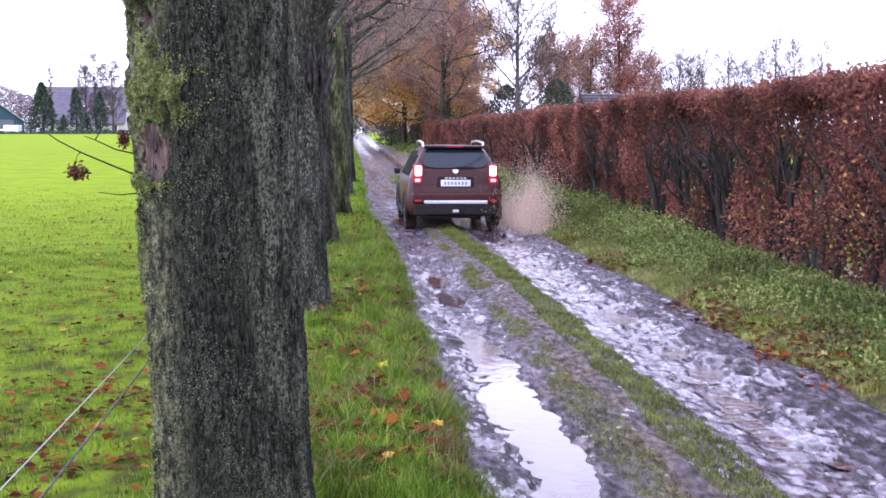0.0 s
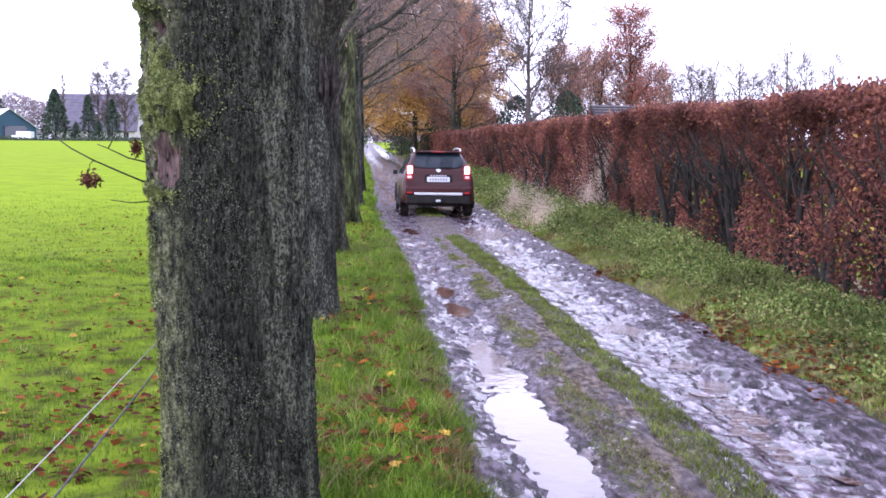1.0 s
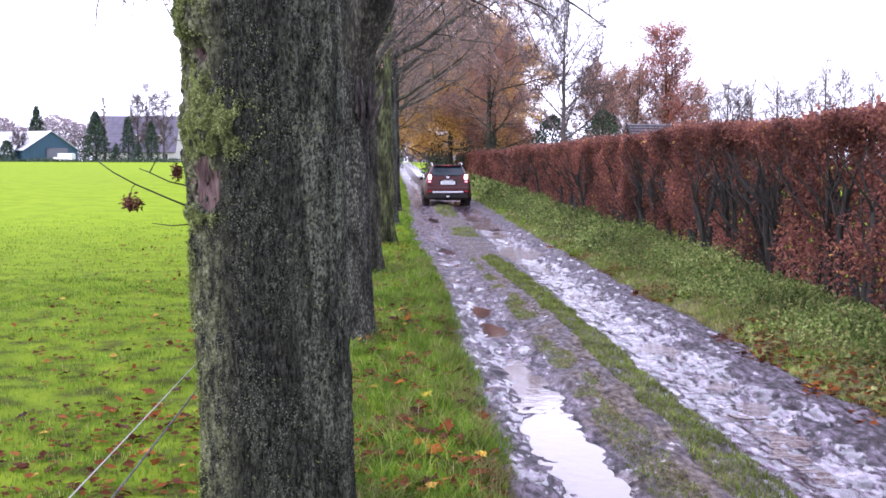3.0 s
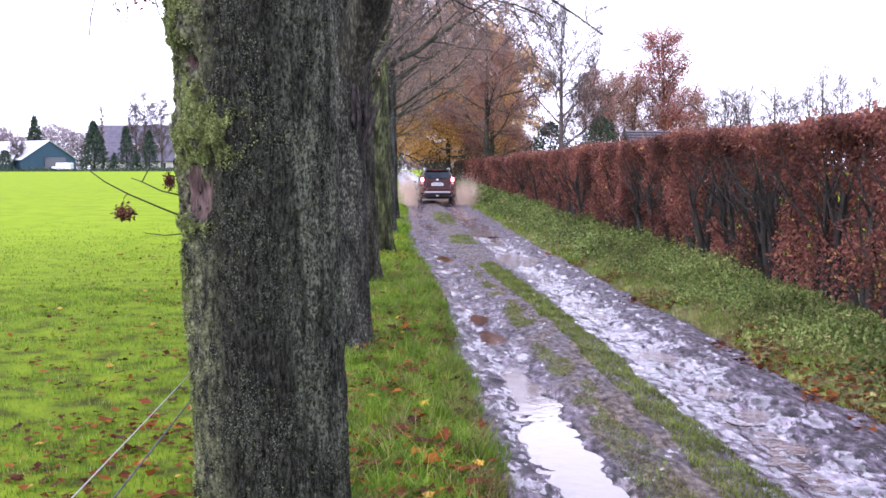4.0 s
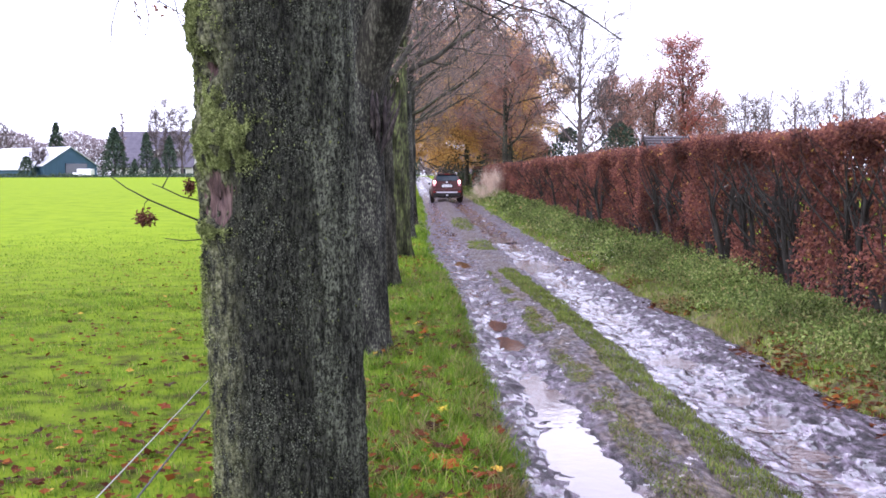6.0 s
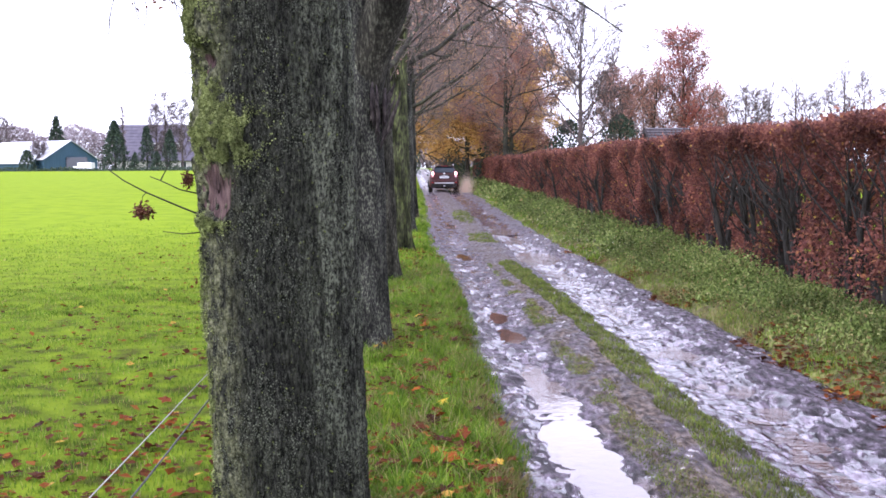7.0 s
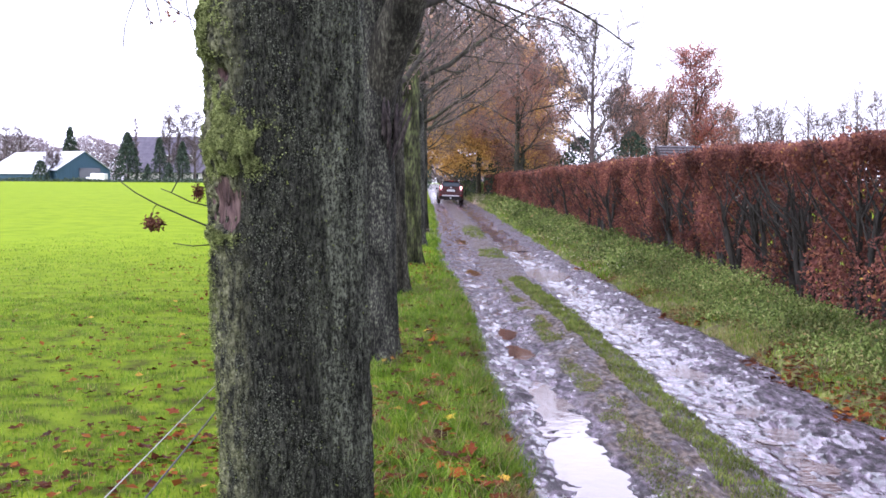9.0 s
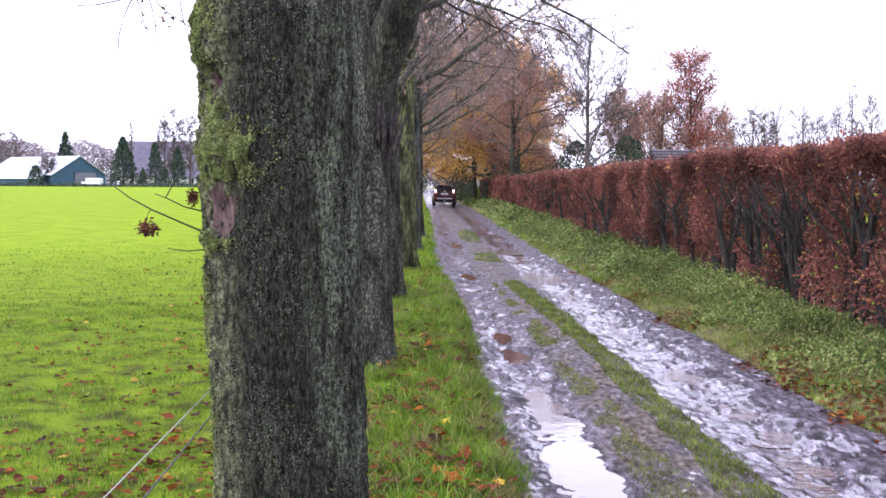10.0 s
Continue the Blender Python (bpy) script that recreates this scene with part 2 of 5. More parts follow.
def wet_mud():
    """Churned clay: dark, with a film of water that is thickest in the two wheel ruts."""
    m = bpy.data.materials.new("wet_mud")
    m.use_nodes = True
    n, l = m.node_tree.nodes, m.node_tree.links
    p = n["Principled BSDF"]
    co = n.new("ShaderNodeTexCoord")
    mp = n.new("ShaderNodeMapping")
    mp.inputs["Scale"].default_value = (1.0, 0.42, 1.0)
    l.new(co.outputs["Object"], mp.inputs[0])

    def noise(scale, detail=4.0):
        a = n.new("ShaderNodeTexNoise")
        a.inputs["Scale"].default_value, a.inputs["Detail"].default_value = scale, detail
        l.new(mp.outputs[0], a.inputs["Vector"])
        return a.outputs["Fac"]

    def maths(op, a, b):
        k = n.new("ShaderNodeMath")
        k.operation = op
        for i, s in enumerate((a, b)):
            if isinstance(s, (int, float)):
                k.inputs[i].default_value = s
            else:
                l.new(s, k.inputs[i])
        return k.outputs[0]

    def span(src, a, b, c, d):
        k = n.new("ShaderNodeMapRange")
        k.inputs["From Min"].default_value, k.inputs["From Max"].default_value = a, b
        k.inputs["To Min"].default_value, k.inputs["To Max"].default_value = c, d
        l.new(src, k.inputs["Value"])
        return k.outputs[0]

    sep = n.new("ShaderNodeSeparateXYZ")
    l.new(co.outputs["Object"], sep.inputs[0])
    x = maths("ADD", sep.outputs[0], span(noise(2.5), 0.3, 0.7, -0.12, 0.12))
    right = span(maths("ABSOLUTE", maths("SUBTRACT", x, 2.55), 0), 0.24, 0.44, 1.0, 0.0)
    left = span(maths("ABSOLUTE", maths("SUBTRACT", x, 1.05), 0), 0.14, 0.44, 0.55, 0.0)
    rut = maths("MAXIMUM", right, left)
    r = ramp(n, [(0.38, (0.014, 0.009, 0.010)), (0.5, (0.072, 0.053, 0.066)), (0.62, (0.225, 0.18, 0.225))])
    l.new(noise(17, 10), r.inputs[0])
    # the crown between the ruts is firmer brown earth
    earth = ramp(n, [(0.36, (0.03, 0.020, 0.014)), (0.5, (0.12, 0.088, 0.068)), (0.64, (0.27, 0.21, 0.17))])
    l.new(noise(24, 10), earth.inputs[0])
    crown_mask = maths("MULTIPLY", span(maths("ABSOLUTE", maths("SUBTRACT", x, 1.72), 0), 0.22, 0.42, 1.0, 0.0), span(noise(4, 4), 0.4, 0.58, 0.25, 1.0))
    tone = n.new("ShaderNodeMix")
    tone.data_type = "RGBA"
    l.new(crown_mask, tone.inputs["Factor"])
    l.new(r.outputs[0], tone.inputs[6])
    l.new(earth.outputs[0], tone.inputs[7])
    l.new(tone.outputs[2], p.inputs["Base Color"])
    # a film of water stands in the low places, with sharp borders, mostly in the ruts
    wide = maths("ADD", maths("MULTIPLY", noise(5, 10), 0.6), maths("MULTIPLY", noise(24, 6), 0.4))
    film = span(maths("ADD", wide, maths("SUBTRACT", maths("ADD", maths("MULTIPLY", rut, 0.10), span(maths("ABSOLUTE", maths("SUBTRACT", x, 2.38), 0), 0.10, 0.26, 0.06, 0.0)), maths("MULTIPLY", crown_mask, 0.10))), 0.535, 0.56, 0.0, 1.0)
    bare = maths("ADD", span(noise(16, 8), 0.40, 0.60, 0.30, 0.75), maths("MULTIPLY", crown_mask, 0.15))
    l.new(maths("ADD", maths("MULTIPLY", bare, maths("SUBTRACT", 1.0, film)), maths("MULTIPLY", film, 0.06)), p.inputs["Roughness"])
    l.new(maths("ADD", span(film, 0.0, 1.0, 0.38, 1.0), maths("MULTIPLY", crown_mask, -0.1)), p.inputs["Specular IOR Level"])
    # long streaks drawn by the tyres
    mp2 = n.new("ShaderNodeMapping")
    mp2.inputs["Scale"].default_value = (1.0, 0.06, 1.0)
    mp2.inputs["Rotation"].default_value = (0, 0, radians(3))
    l.new(co.outputs["Object"], mp2.inputs[0])
    streak = n.new("ShaderNodeTexNoise")
    streak.inputs["Scale"].default_value, streak.inputs["Detail"].default_value = 34, 4.0
    l.new(mp2.outputs[0], streak.inputs["Vector"])
    h = maths("ADD", maths("MULTIPLY", noise(15, 3), 0.7), maths("ADD", maths("MULTIPLY", noise(46, 6), 0.9), maths("MULTIPLY", noise(140, 4), 0.45)))
    h = maths("ADD", h, maths("MULTIPLY", streak.outputs["Fac"], 0.55))
    u = n.new("ShaderNodeBump")
    u.inputs["Distance"].default_value = 0.055
    l.new(span(film, 0.0, 1.0, 1.0, 0.12), u.inputs["Strength"])
    l.new(h, u.inputs["Height"])
    l.new(u.outputs[0], p.inputs["Normal"])
    return m


M_MUD = wet_mud()
M_EARTH = surface("verge_soil", [(0.36, (0.07, 0.05, 0.03)), (0.5, (0.15, 0.14, 0.04)), (0.64, (0.24, 0.25, 0.06))], scale=3.5, rough=(0.6, 0.95), bump=0.6, bump_scale=30, spec=0.2)
M_RIPPLE = surface("rippled_rut_water", [(0.3, (0.07, 0.036, 0.03)), (0.7, (0.13, 0.075, 0.06))], scale=2.0, rough=(0.02, 0.07), bump=0.4, bump_scale=13, stretch=(0.55, 1.5, 1), spec=1.0, distance=0.03)
M_WATER = surface("muddy_water", [(0.3, (0.07, 0.036, 0.028)), (0.7, (0.11, 0.06, 0.046))], scale=2.0, rough=(0.02, 0.05), bump=0.08, bump_scale=9, spec=1.0)
M_BARK_FAR = surface("dark_bark", [(0.3, (0.012, 0.011, 0.010)), (0.5, (0.030, 0.028, 0.020)), (0.66, (0.10, 0.10, 0.07))], scale=48, rough=(0.7, 0.95), bump=1.0, bump_scale=75, stretch=(1, 1, 0.3), spec=0.08, stain=5.0)
M_BARK_GREY = surface("lichen_grey_bark", [(0.3, (0.012, 0.011, 0.011)), (0.48, (0.026, 0.025, 0.022)), (0.6, (0.095, 0.10, 0.07)), (0.7, (0.26, 0.275, 0.185))], scale=75, rough=(0.7, 0.95), bump=1.0, bump_scale=90, stretch=(1, 1, 0.4), spec=0.08, stain=6.0)
M_BARK_MOSS = surface("mossy_green_bark", [(0.34, (0.014, 0.013, 0.011)), (0.48, (0.045, 0.047, 0.026)), (0.6, (0.085, 0.10, 0.036)), (0.7, (0.15, 0.17, 0.06))], scale=22, rough=(0.7, 0.95), bump=1.0, bump_scale=70, stretch=(1, 1, 0.3), spec=0.06, stain=5.0)
M_LIMB = surface("mossy_limb_bark", [(0.3, (0.025, 0.022, 0.019)), (0.5, (0.055, 0.05, 0.04)), (0.7, (0.13, 0.135, 0.075))], scale=8, rough=(0.7, 0.95), bump=0.5, bump_scale=30, spec=0.08)
M_TWIG = surface("twig_bark", [(0.3, (0.13, 0.10, 0.092)), (0.7, (0.28, 0.22, 0.20))], scale=5, rough=(0.6, 0.9), bump=0, spec=0.1)
M_RUST = foliage("beech_leaves", [(0.0, (0.12, 0.050, 0.045)), (0.35, (0.19, 0.076, 0.062)), (0.7, (0.27, 0.110, 0.080)), (0.975, (0.37, 0.165, 0.095)), (0.994, (0.5, 0.23, 0.09)), (1.0, (0.75, 0.55, 0.10))], 0.5, 0.45, 0.1, 0.8, (0.35, 1.7))
M_BROWN = foliage("brown_leaves", [(0.0, (0.20, 0.095, 0.08)), (0.5, (0.36, 0.175, 0.135)), (1.0, (0.54, 0.29, 0.18))], 0.55, 0.4)
M_ORANGE = foliage("orange_leaves", [(0.0, (0.38, 0.20, 0.06)), (0.5, (0.68, 0.38, 0.11)), (1.0, (0.92, 0.60, 0.18))], 0.55, 0.5)
M_RED = foliage("red_leaves", [(0.0, (0.20, 0.055, 0.05)), (0.5, (0.38, 0.11, 0.08)), (1.0, (0.52, 0.19, 0.11))], 0.55, 0.4)
M_FIR = foliage("fir_needles", [(0.0, (0.025, 0.045, 0.033)), (0.6, (0.055, 0.085, 0.055)), (1.0, (0.09, 0.12, 0.07))], 0.6, 0.15)
# distance haze painted into the twig colour: pale mauve for far woods
M_HAZE = foliage("haze_tinted_twigs", [(0.0, (0.22, 0.17, 0.20)), (0.5, (0.32, 0.26, 0.28)), (1.0, (0.42, 0.34, 0.33))], 0.8, 0.4)
M_MOSS = foliage("moss", [(0.0, (0.09, 0.11, 0.04)), (0.4, (0.23, 0.27, 0.085)), (1.0, (0.45, 0.50, 0.20))], 0.8, 0.3, 0.1, 22, (0.35, 1.35))
M_LITTER = foliage("fallen_leaves", [(0.0, (0.06, 0.022, 0.012)), (0.5, (0.10, 0.034, 0.014)), (0.85, (0.20, 0.06, 0.015)), (0.96, (0.28, 0.11, 0.03)), (1.0, (0.50, 0.34, 0.06))], 0.6, 0.2, 0.02)


# ---- the ground ----
LANE_L, LANE_R = 0.66, 3.45


def rise(y):
    return 0.42 * ss(20, 75, y) + 1.15 * ss(75, 260, y)


def edge_l(y):
    return LANE_L - 0.22 * ss(14, 28, y) + 0.12 * ss(28, 44, y) + 0.05 * n2(0, y, 1, 1.3, 3) + 0.03 * n2(0, y, 1, 0.4, 4)


def edge_r(y):
    return LANE_R + 0.12 * n2(0, y, 1, 2.2, 5) + 0.06 * n2(0, y, 1, 0.6, 6)


# hollows that hold water: x, y, half width, half length, depth
HOLLOWS = [(1.17, 6.2, 0.20, 2.1, 0.06), (1.07, 13.0, 0.11, 0.34, 0.07), (1.10, 11.4, 0.11, 0.36, 0.06), (2.35, 21.4, 0.62, 1.1, 0.085), (2.45, 30.0, 0.5, 1.2, 0.07), (2.82, 8.6, 0.13, 0.28, 0.05), (2.80, 7.75, 0.14, 0.25, 0.05), (2.72, 10.3, 0.12, 0.3, 0.04),
           (1.02, 22.1, 0.22, 1.0, 0.045), (2.45, 26.5, 0.4, 1.2, 0.04), (1.5, 86, 0.7, 3.0, 0.08), (2.6, 90, 0.6, 3.0, 0.08), (1.7, 102, 1.0, 4.0, 0.08), (1.3, 33, 0.3, 1.5, 0.05)]


def road_z(x, y):
    """Relief of the muddy lane: two ruts, a crown between them, churned mud and hollows."""
    z = 0.0 - 0.045 * bell(x, 1.08, 0.27) - 0.062 * bell(x, 2.62, 0.36) + 0.028 * bell(x, 1.85, 0.32)
    churn = 0.65 + 0.6 * bell(x, 2.75, 0.55) + 0.3 * bell(x, 1.1, 0.35)
    z = z + churn * (0.030 * n2(x, y, 0.32, 0.55, 1) + 0.022 * n2(x, y, 0.14, 0.2, 2) + 0.010 * n2(x, y, 0.06, 0.07, 8))
    z = z + 0.012 * n2(x, y, 0.10, 1.2, 9) * (bell(x, 2.9, 0.45) + bell(x, 1.75, 0.3) + bell(x, 0.95, 0.2))
    # ridges pressed out beside the tyres, clods and the prints of tyre lugs
    z = z + 0.020 * (0.4 - np.abs(n2(x + 0.03 * n2(x, y, 0.4, 0.6, 18), y, 0.055, 0.9, 17))) * (bell(x, 3.0, 0.35) + 0.9 * bell(x, 1.75, 0.28) + 0.4 * bell(x, 0.85, 0.16))
    z = z + 0.032 * (0.28 - np.abs(n2(x, y, 0.24, 0.30, 19))) * bell(x, 2.62, 0.40) + 0.022 * (0.3 - np.abs(n2(x, y, 0.13, 0.16, 20))) * (bell(x, 2.7, 0.5) + bell(x, 1.05, 0.4))
    clod = np.abs(n2(x, y, 0.085, 0.11, 15))
    z = z + 0.016 * (0.35 - clod) * (0.5 + bell(x, 2.8, 0.5) + 0.5 * bell(x, 1.0, 0.3))
    z = z + 0.007 * np.sin(y * 62 + 9 * np.abs(x - 2.85)) * bell(x, 2.85, 0.14) * ss(-0.2, 0.3, n2(x, y, 0.5, 1.5, 16))
    for hx, hy, hw, hl, d in HOLLOWS:
        z = z - d * bell(x, hx, hw) * bell(y, hy, hl)
    z = z - 0.10 * ss(0.06, -0.25, x - edge_l(y)) - 0.10 * ss(-0.06, 0.3, x - edge_r(y))
    return z + rise(y)


def land_z(x, y):
    """Relief of the grass: low banks beside the lane, a level meadow, the verge below the hedge."""
    z = 0.035 * n2(x, y, 1.4, 1.4, 11) + 0.015 * n2(x, y, 0.4, 0.4, 12)
    z = z * ss(160, 60, y)
    bank = 0.05 * bell(x, -0.2, 0.7) + 0.10 * bell(x, 4.7, 0.8)
    near = ss(0.0, 0.22, edge_l(y) - x) * (x < 2) + ss(0.0, 0.3, x - edge_r(y)) * (x >= 2)
    return (z + bank + 0.02) * near - 0.04 * (1 - near) + rise(y)


def lines(*stretches):
    out = []
    for a, b, s in stretches:
        out.append(np.arange(a, b, s))
    return np.concatenate(out + [np.array([stretches[-1][1]])])


YS = lines((-60, -2, 3.0), (-2, 4, 0.3), (4, 14, 0.022), (14, 28, 0.06), (28, 60, 0.2), (60, 130, 0.8), (130, 300, 6), (300, 900, 60), (900, 4000, 400))
road = part("road", Soup().add(*grid(lines((0.10, 4.05, 0.022)), YS[YS < 290], road_z)).mesh("road", True), M_MUD, None, "rutted muddy lane with a grassy crown and puddles", "structure")
road["category"] = "road"
YL = lines((-60, -2, 3.0), (-2, 4, 0.5), (4, 30, 0.16), (30, 60, 0.5), (60, 130, 1.0), (130, 300, 6), (300, 900, 60), (900, 4000, 400))
XL = np.concatenate([lines((-3000, -300, 300), (-300, -40, 10), (-40, -8, 1.0), (-8, -1, 0.2)), lines((-0.96, 0.74, 0.06))])
XR = np.concatenate([lines((3.2, 4.4, 0.06)), lines((4.5, 7, 0.2), (7.5, 40, 1.5), (45, 300, 12), (400, 3000, 300))])
gs = Soup()
gs.add(*grid(XL, YL, land_z))
gs.add(*grid(XR, YL, land_z))
gs.add(*grid(np.array([0.74, 3.2]), YL[YL > 280], land_z))
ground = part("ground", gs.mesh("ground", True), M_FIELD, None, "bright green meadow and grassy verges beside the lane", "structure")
ground["category"] = "grass"
ground.data.materials.append(M_EARTH)
for fc in ground.data.polygons:
    if 3 < fc.center.x < 7 and fc.center.y < 120:
        fc.material_index = 1
rng = np.random.default_rng(5)


def puddle(x, y, rx, ry, z, water=M_WATER):
    n = 40
    t = np.linspace(0, 2 * math.pi, n, endpoint=False)
    k = 1 + 0.12 * np.sin(3 * t + x) + 0.08 * np.sin(5 * t + y)
    v = np.stack([x + rx * k * np.cos(t), y + ry * k * np.sin(t), np.full(n, z)], 1)
    s = Soup()
    s.v, s.f, s.n = [v], [list(range(n))], n
    ob = part("puddle", s.mesh("puddle"), water, None, "shallow brown puddle lying in a wheel rut", "structure")
    ob["category"] = "puddle"
    return ob


for k, (hx, hy, hw, hl, d) in enumerate(HOLLOWS):
    lvl = -0.052 - 0.0012 * k
    puddle(hx, hy, hw * 2.1, hl * 1.6, float(rise(hy)) + lvl, M_RIPPLE if hx > 1.9 else M_WATER)
puddle(2.52, 11.8, 0.50, 7.8, -0.066, M_RIPPLE)


# ---- trees ----
def wander(rng, p, d, length, k, bend, lift):
    """A crooked line of k points that starts at p towards d."""
    pts = [np.array(p, float)]
    d = np.array(d, float) / np.linalg.norm(d)
    for _ in range(k - 1):
        d = d + rng.normal(size=3) * bend + np.array((0, 0, lift))
        d /= np.linalg.norm(d)
        pts.append(pts[-1] + d * length / (k - 1))
    return np.array(pts)


def side_way(rng, d, spread):
    """A direction that leaves d by about the given angle."""
    r = rng.normal(size=3)
    r -= d * np.dot(r, d)
    r /= np.linalg.norm(r) + 1e-9
    return d * math.cos(spread) + r * math.sin(spread)


def sprout(rng, pts, n, first, spread):
    """Places along a line where n side shoots leave it, and their ways."""
    out = []
    for i in range(n):
        s = first + (1 - first) * (i + rng.uniform(0, 1)) / n
        q = s * (len(pts) - 1)
        a = min(int(q), len(pts) - 2)
        d = pts[a + 1] - pts[a]
        d = d / (np.linalg.norm(d) + 1e-9)
        out.append((pts[a] + (pts[a + 1] - pts[a]) * (q - a), side_way(rng, d, rng.uniform(*spread)), s))
    return out


def crown(rng, limbs, branch_n=8, twig_n=8, shoot_n=3, reach=1.0, lift=0.05, leaf_n=0, leaf=0.05, twig_r=0.006, sides=3, loose=0.0, low=0.0):
    """Limbs given as (start, way, length, radius): the wood, the fine twigs and the leaves of a crown."""
    wood, fine, P = TubeSoup(), TubeSoup(), []
    for p, d, length, r in limbs:
        lp = wander(rng, p, d, length, 9, 0.11, lift)
        wood.tube(lp, np.linspace(r, r * 0.22, 9), 7)
        for bp, bd, s in sprout(rng, lp, branch_n, 0.18, (0.5, 1.1)):
            bl = length * rng.uniform(0.28, 0.5) * (1.15 - 0.6 * s) * reach
            br = max(r * 0.42 * (1 - 0.6 * s), twig_r * 1.8)
            bl_pts = wander(rng, bp, bd, bl, 6, 0.16, lift * 0.8)
            wood.tube(bl_pts, np.linspace(br, twig_r * 1.3, 6), 5)
            for tp, td, s2 in sprout(rng, bl_pts, twig_n, 0.15, (0.4, 1.1)):
                tl = rng.uniform(0.35, 0.75) * reach * (1.2 - 0.5 * s2)
                tpts = wander(rng, tp, td, tl, 4, 0.2, 0.03)
                fine.tube(tpts, np.linspace(twig_r, twig_r * 0.5, 4), sides)
                P.extend(tpts[1:])
                for sp, sd, s3 in sprout(rng, tpts, shoot_n, 0.1, (0.4, 1.0)):
                    spts = wander(rng, sp, sd, tl * rng.uniform(0.35, 0.7), 3, 0.2, 0.02)
                    fine.tube(spts, np.linspace(twig_r * 0.7, twig_r * 0.4, 3), sides)
                    P.extend(spts[1:])
    P = np.array(P)
    P = P[P[:, 2] > low]
    lv = None
    if leaf_n:
        pick = rng.integers(0, len(P), leaf_n)
        lv = leaves(rng, P[pick] + rng.normal(size=(leaf_n, 3)) * (loose or leaf * 0.8), leaf, 0.7, 0.15, 0.5)
    return wood, fine, lv


def trunk_soup(rng, height, r0, r1, lean=(0, 0), sides=28, step=0.12, flare=0.35, rough=0.10, foot=0.22):
    """A standing trunk with root flare, fluting and swellings."""
    zs = np.arange(-0.25, height, step)
    t = np.linspace(0, 2 * math.pi, sides, endpoint=False)
    Z, T = np.meshgrid(zs, t, indexing="ij")
    R = r0 + (r1 - r0) * np.clip(Z / height, 0, 1)
    R = R * (1 + flare * np.exp(-np.clip(Z + 0.1, 0, 9) / foot) * (0.7 + 0.5 * np.cos(T * 4 + rng.uniform(0, 6))))
    q = np.stack([np.cos(T).ravel() * 2.2, np.sin(T).ravel() * 2.2, Z.ravel() * 1.1], 1)
    R = R * (1 + rough * 2 * (vnoise(q, rng.integers(1, 90)) - 0.5).reshape(R.shape) + 0.02 * np.cos(T * 7 + Z))
    if sides > 40:
        fine_q = np.stack([np.cos(T).ravel() * 9, np.sin(T).ravel() * 9, Z.ravel() * 1.6], 1)
        R = R + 0.03 * (np.abs(2 * vnoise(fine_q, 7) - 1).reshape(R.shape) - 0.4)
    v = np.stack([R * np.cos(T) + lean[0] * Z / height, R * np.sin(T) + lean[1] * Z / height, Z], 2).reshape(-1, 3)
    k = len(zs)
    i = np.arange(k - 1)[:, None] * sides + np.arange(sides)[None]
    j = np.arange(k - 1)[:, None] * sides + (np.arange(sides)[None] + 1) % sides
    return Soup().add(v, np.stack([i, j, j + sides, i + sides], 2).reshape(-1, 4))


ROW_LABEL = "old avenue tree with dark mossy trunk and nearly bare crown"


def row_tree(seed, z0=3.3, bark=None):
    """One tree of the avenue: trunk, limbs that arch over the lane, fine twigs, some last leaves."""
    rng = np.random.default_rng(seed)
    t = thing("avenue_tree", ROW_LABEL, "tree", group="avenue trees")
    part("trunk", trunk_soup(rng, 8.0, 0.265, 0.13, sides=72, step=0.05, flare=0.62, foot=0.34).mesh("trunk", True), bark or M_BARK_FAR, t)
    limbs = []
    for i in range(13):
        a = i * 2.4 + rng.uniform(-0.4, 0.4)
        z = z0 + 4.6 * (i / 13) + rng.uniform(0, 0.3)
        up = rng.uniform(0.15, 0.55) + 0.05 * i
        limbs.append(((0.12 * math.cos(a), 0.12 * math.sin(a), z), (math.cos(a), math.sin(a), up), rng.uniform(3.4, 4.8) * (1 - 0.03 * i), rng.uniform(0.042, 0.072)))
    wood, fine, lv = crown(rng, limbs, 10, 10, 5, 1.05, 0.05, 5200, 0.055, 0.0052)
    part("branchwork", wood.mesh("branchwork", True), M_LIMB, t, kind="stuff")
    part("twig_mass", fine.mesh("twig_mass"), M_TWIG, t, kind="stuff")
    part("withered_foliage", Soup().add(*lv).mesh("withered_foliage"), M_MAUVE, t, "sparse withered brown leaves", "stuff")
    return t


ROW = [(-0.53, 10.25), (-0.55, 16.3), (-0.32, 22.6), (-0.22, 28.8), (-0.12, 35.0), (-0.2, 41.2), (-0.2, 47.5), (-0.15, 54), (-0.2, 60.5), (-0.2, 67)]
kinds = [row_tree(31, 3.3, M_BARK_GREY), row_tree(47), row_tree(58, 3.2, M_BARK_MOSS)]
for i, (x, y) in enumerate(ROW):
    m = pose(x, y, float(rise(y)), 0, 0, (37 * i + 20) % 360)
    if i < 3:
        kinds[i].matrix_basis = m
    else:
        copy_thing(kinds[i % 3], m)


# ---- the hedge ----
HX = 5.25


def hedge_top(y):
    return 2.44 + 0.10 * n2(0, y, 1, 3.0, 21) + 0.05 * n2(0, y, 1, 0.9, 22) + 0.06 * bell(y, 19, 4)


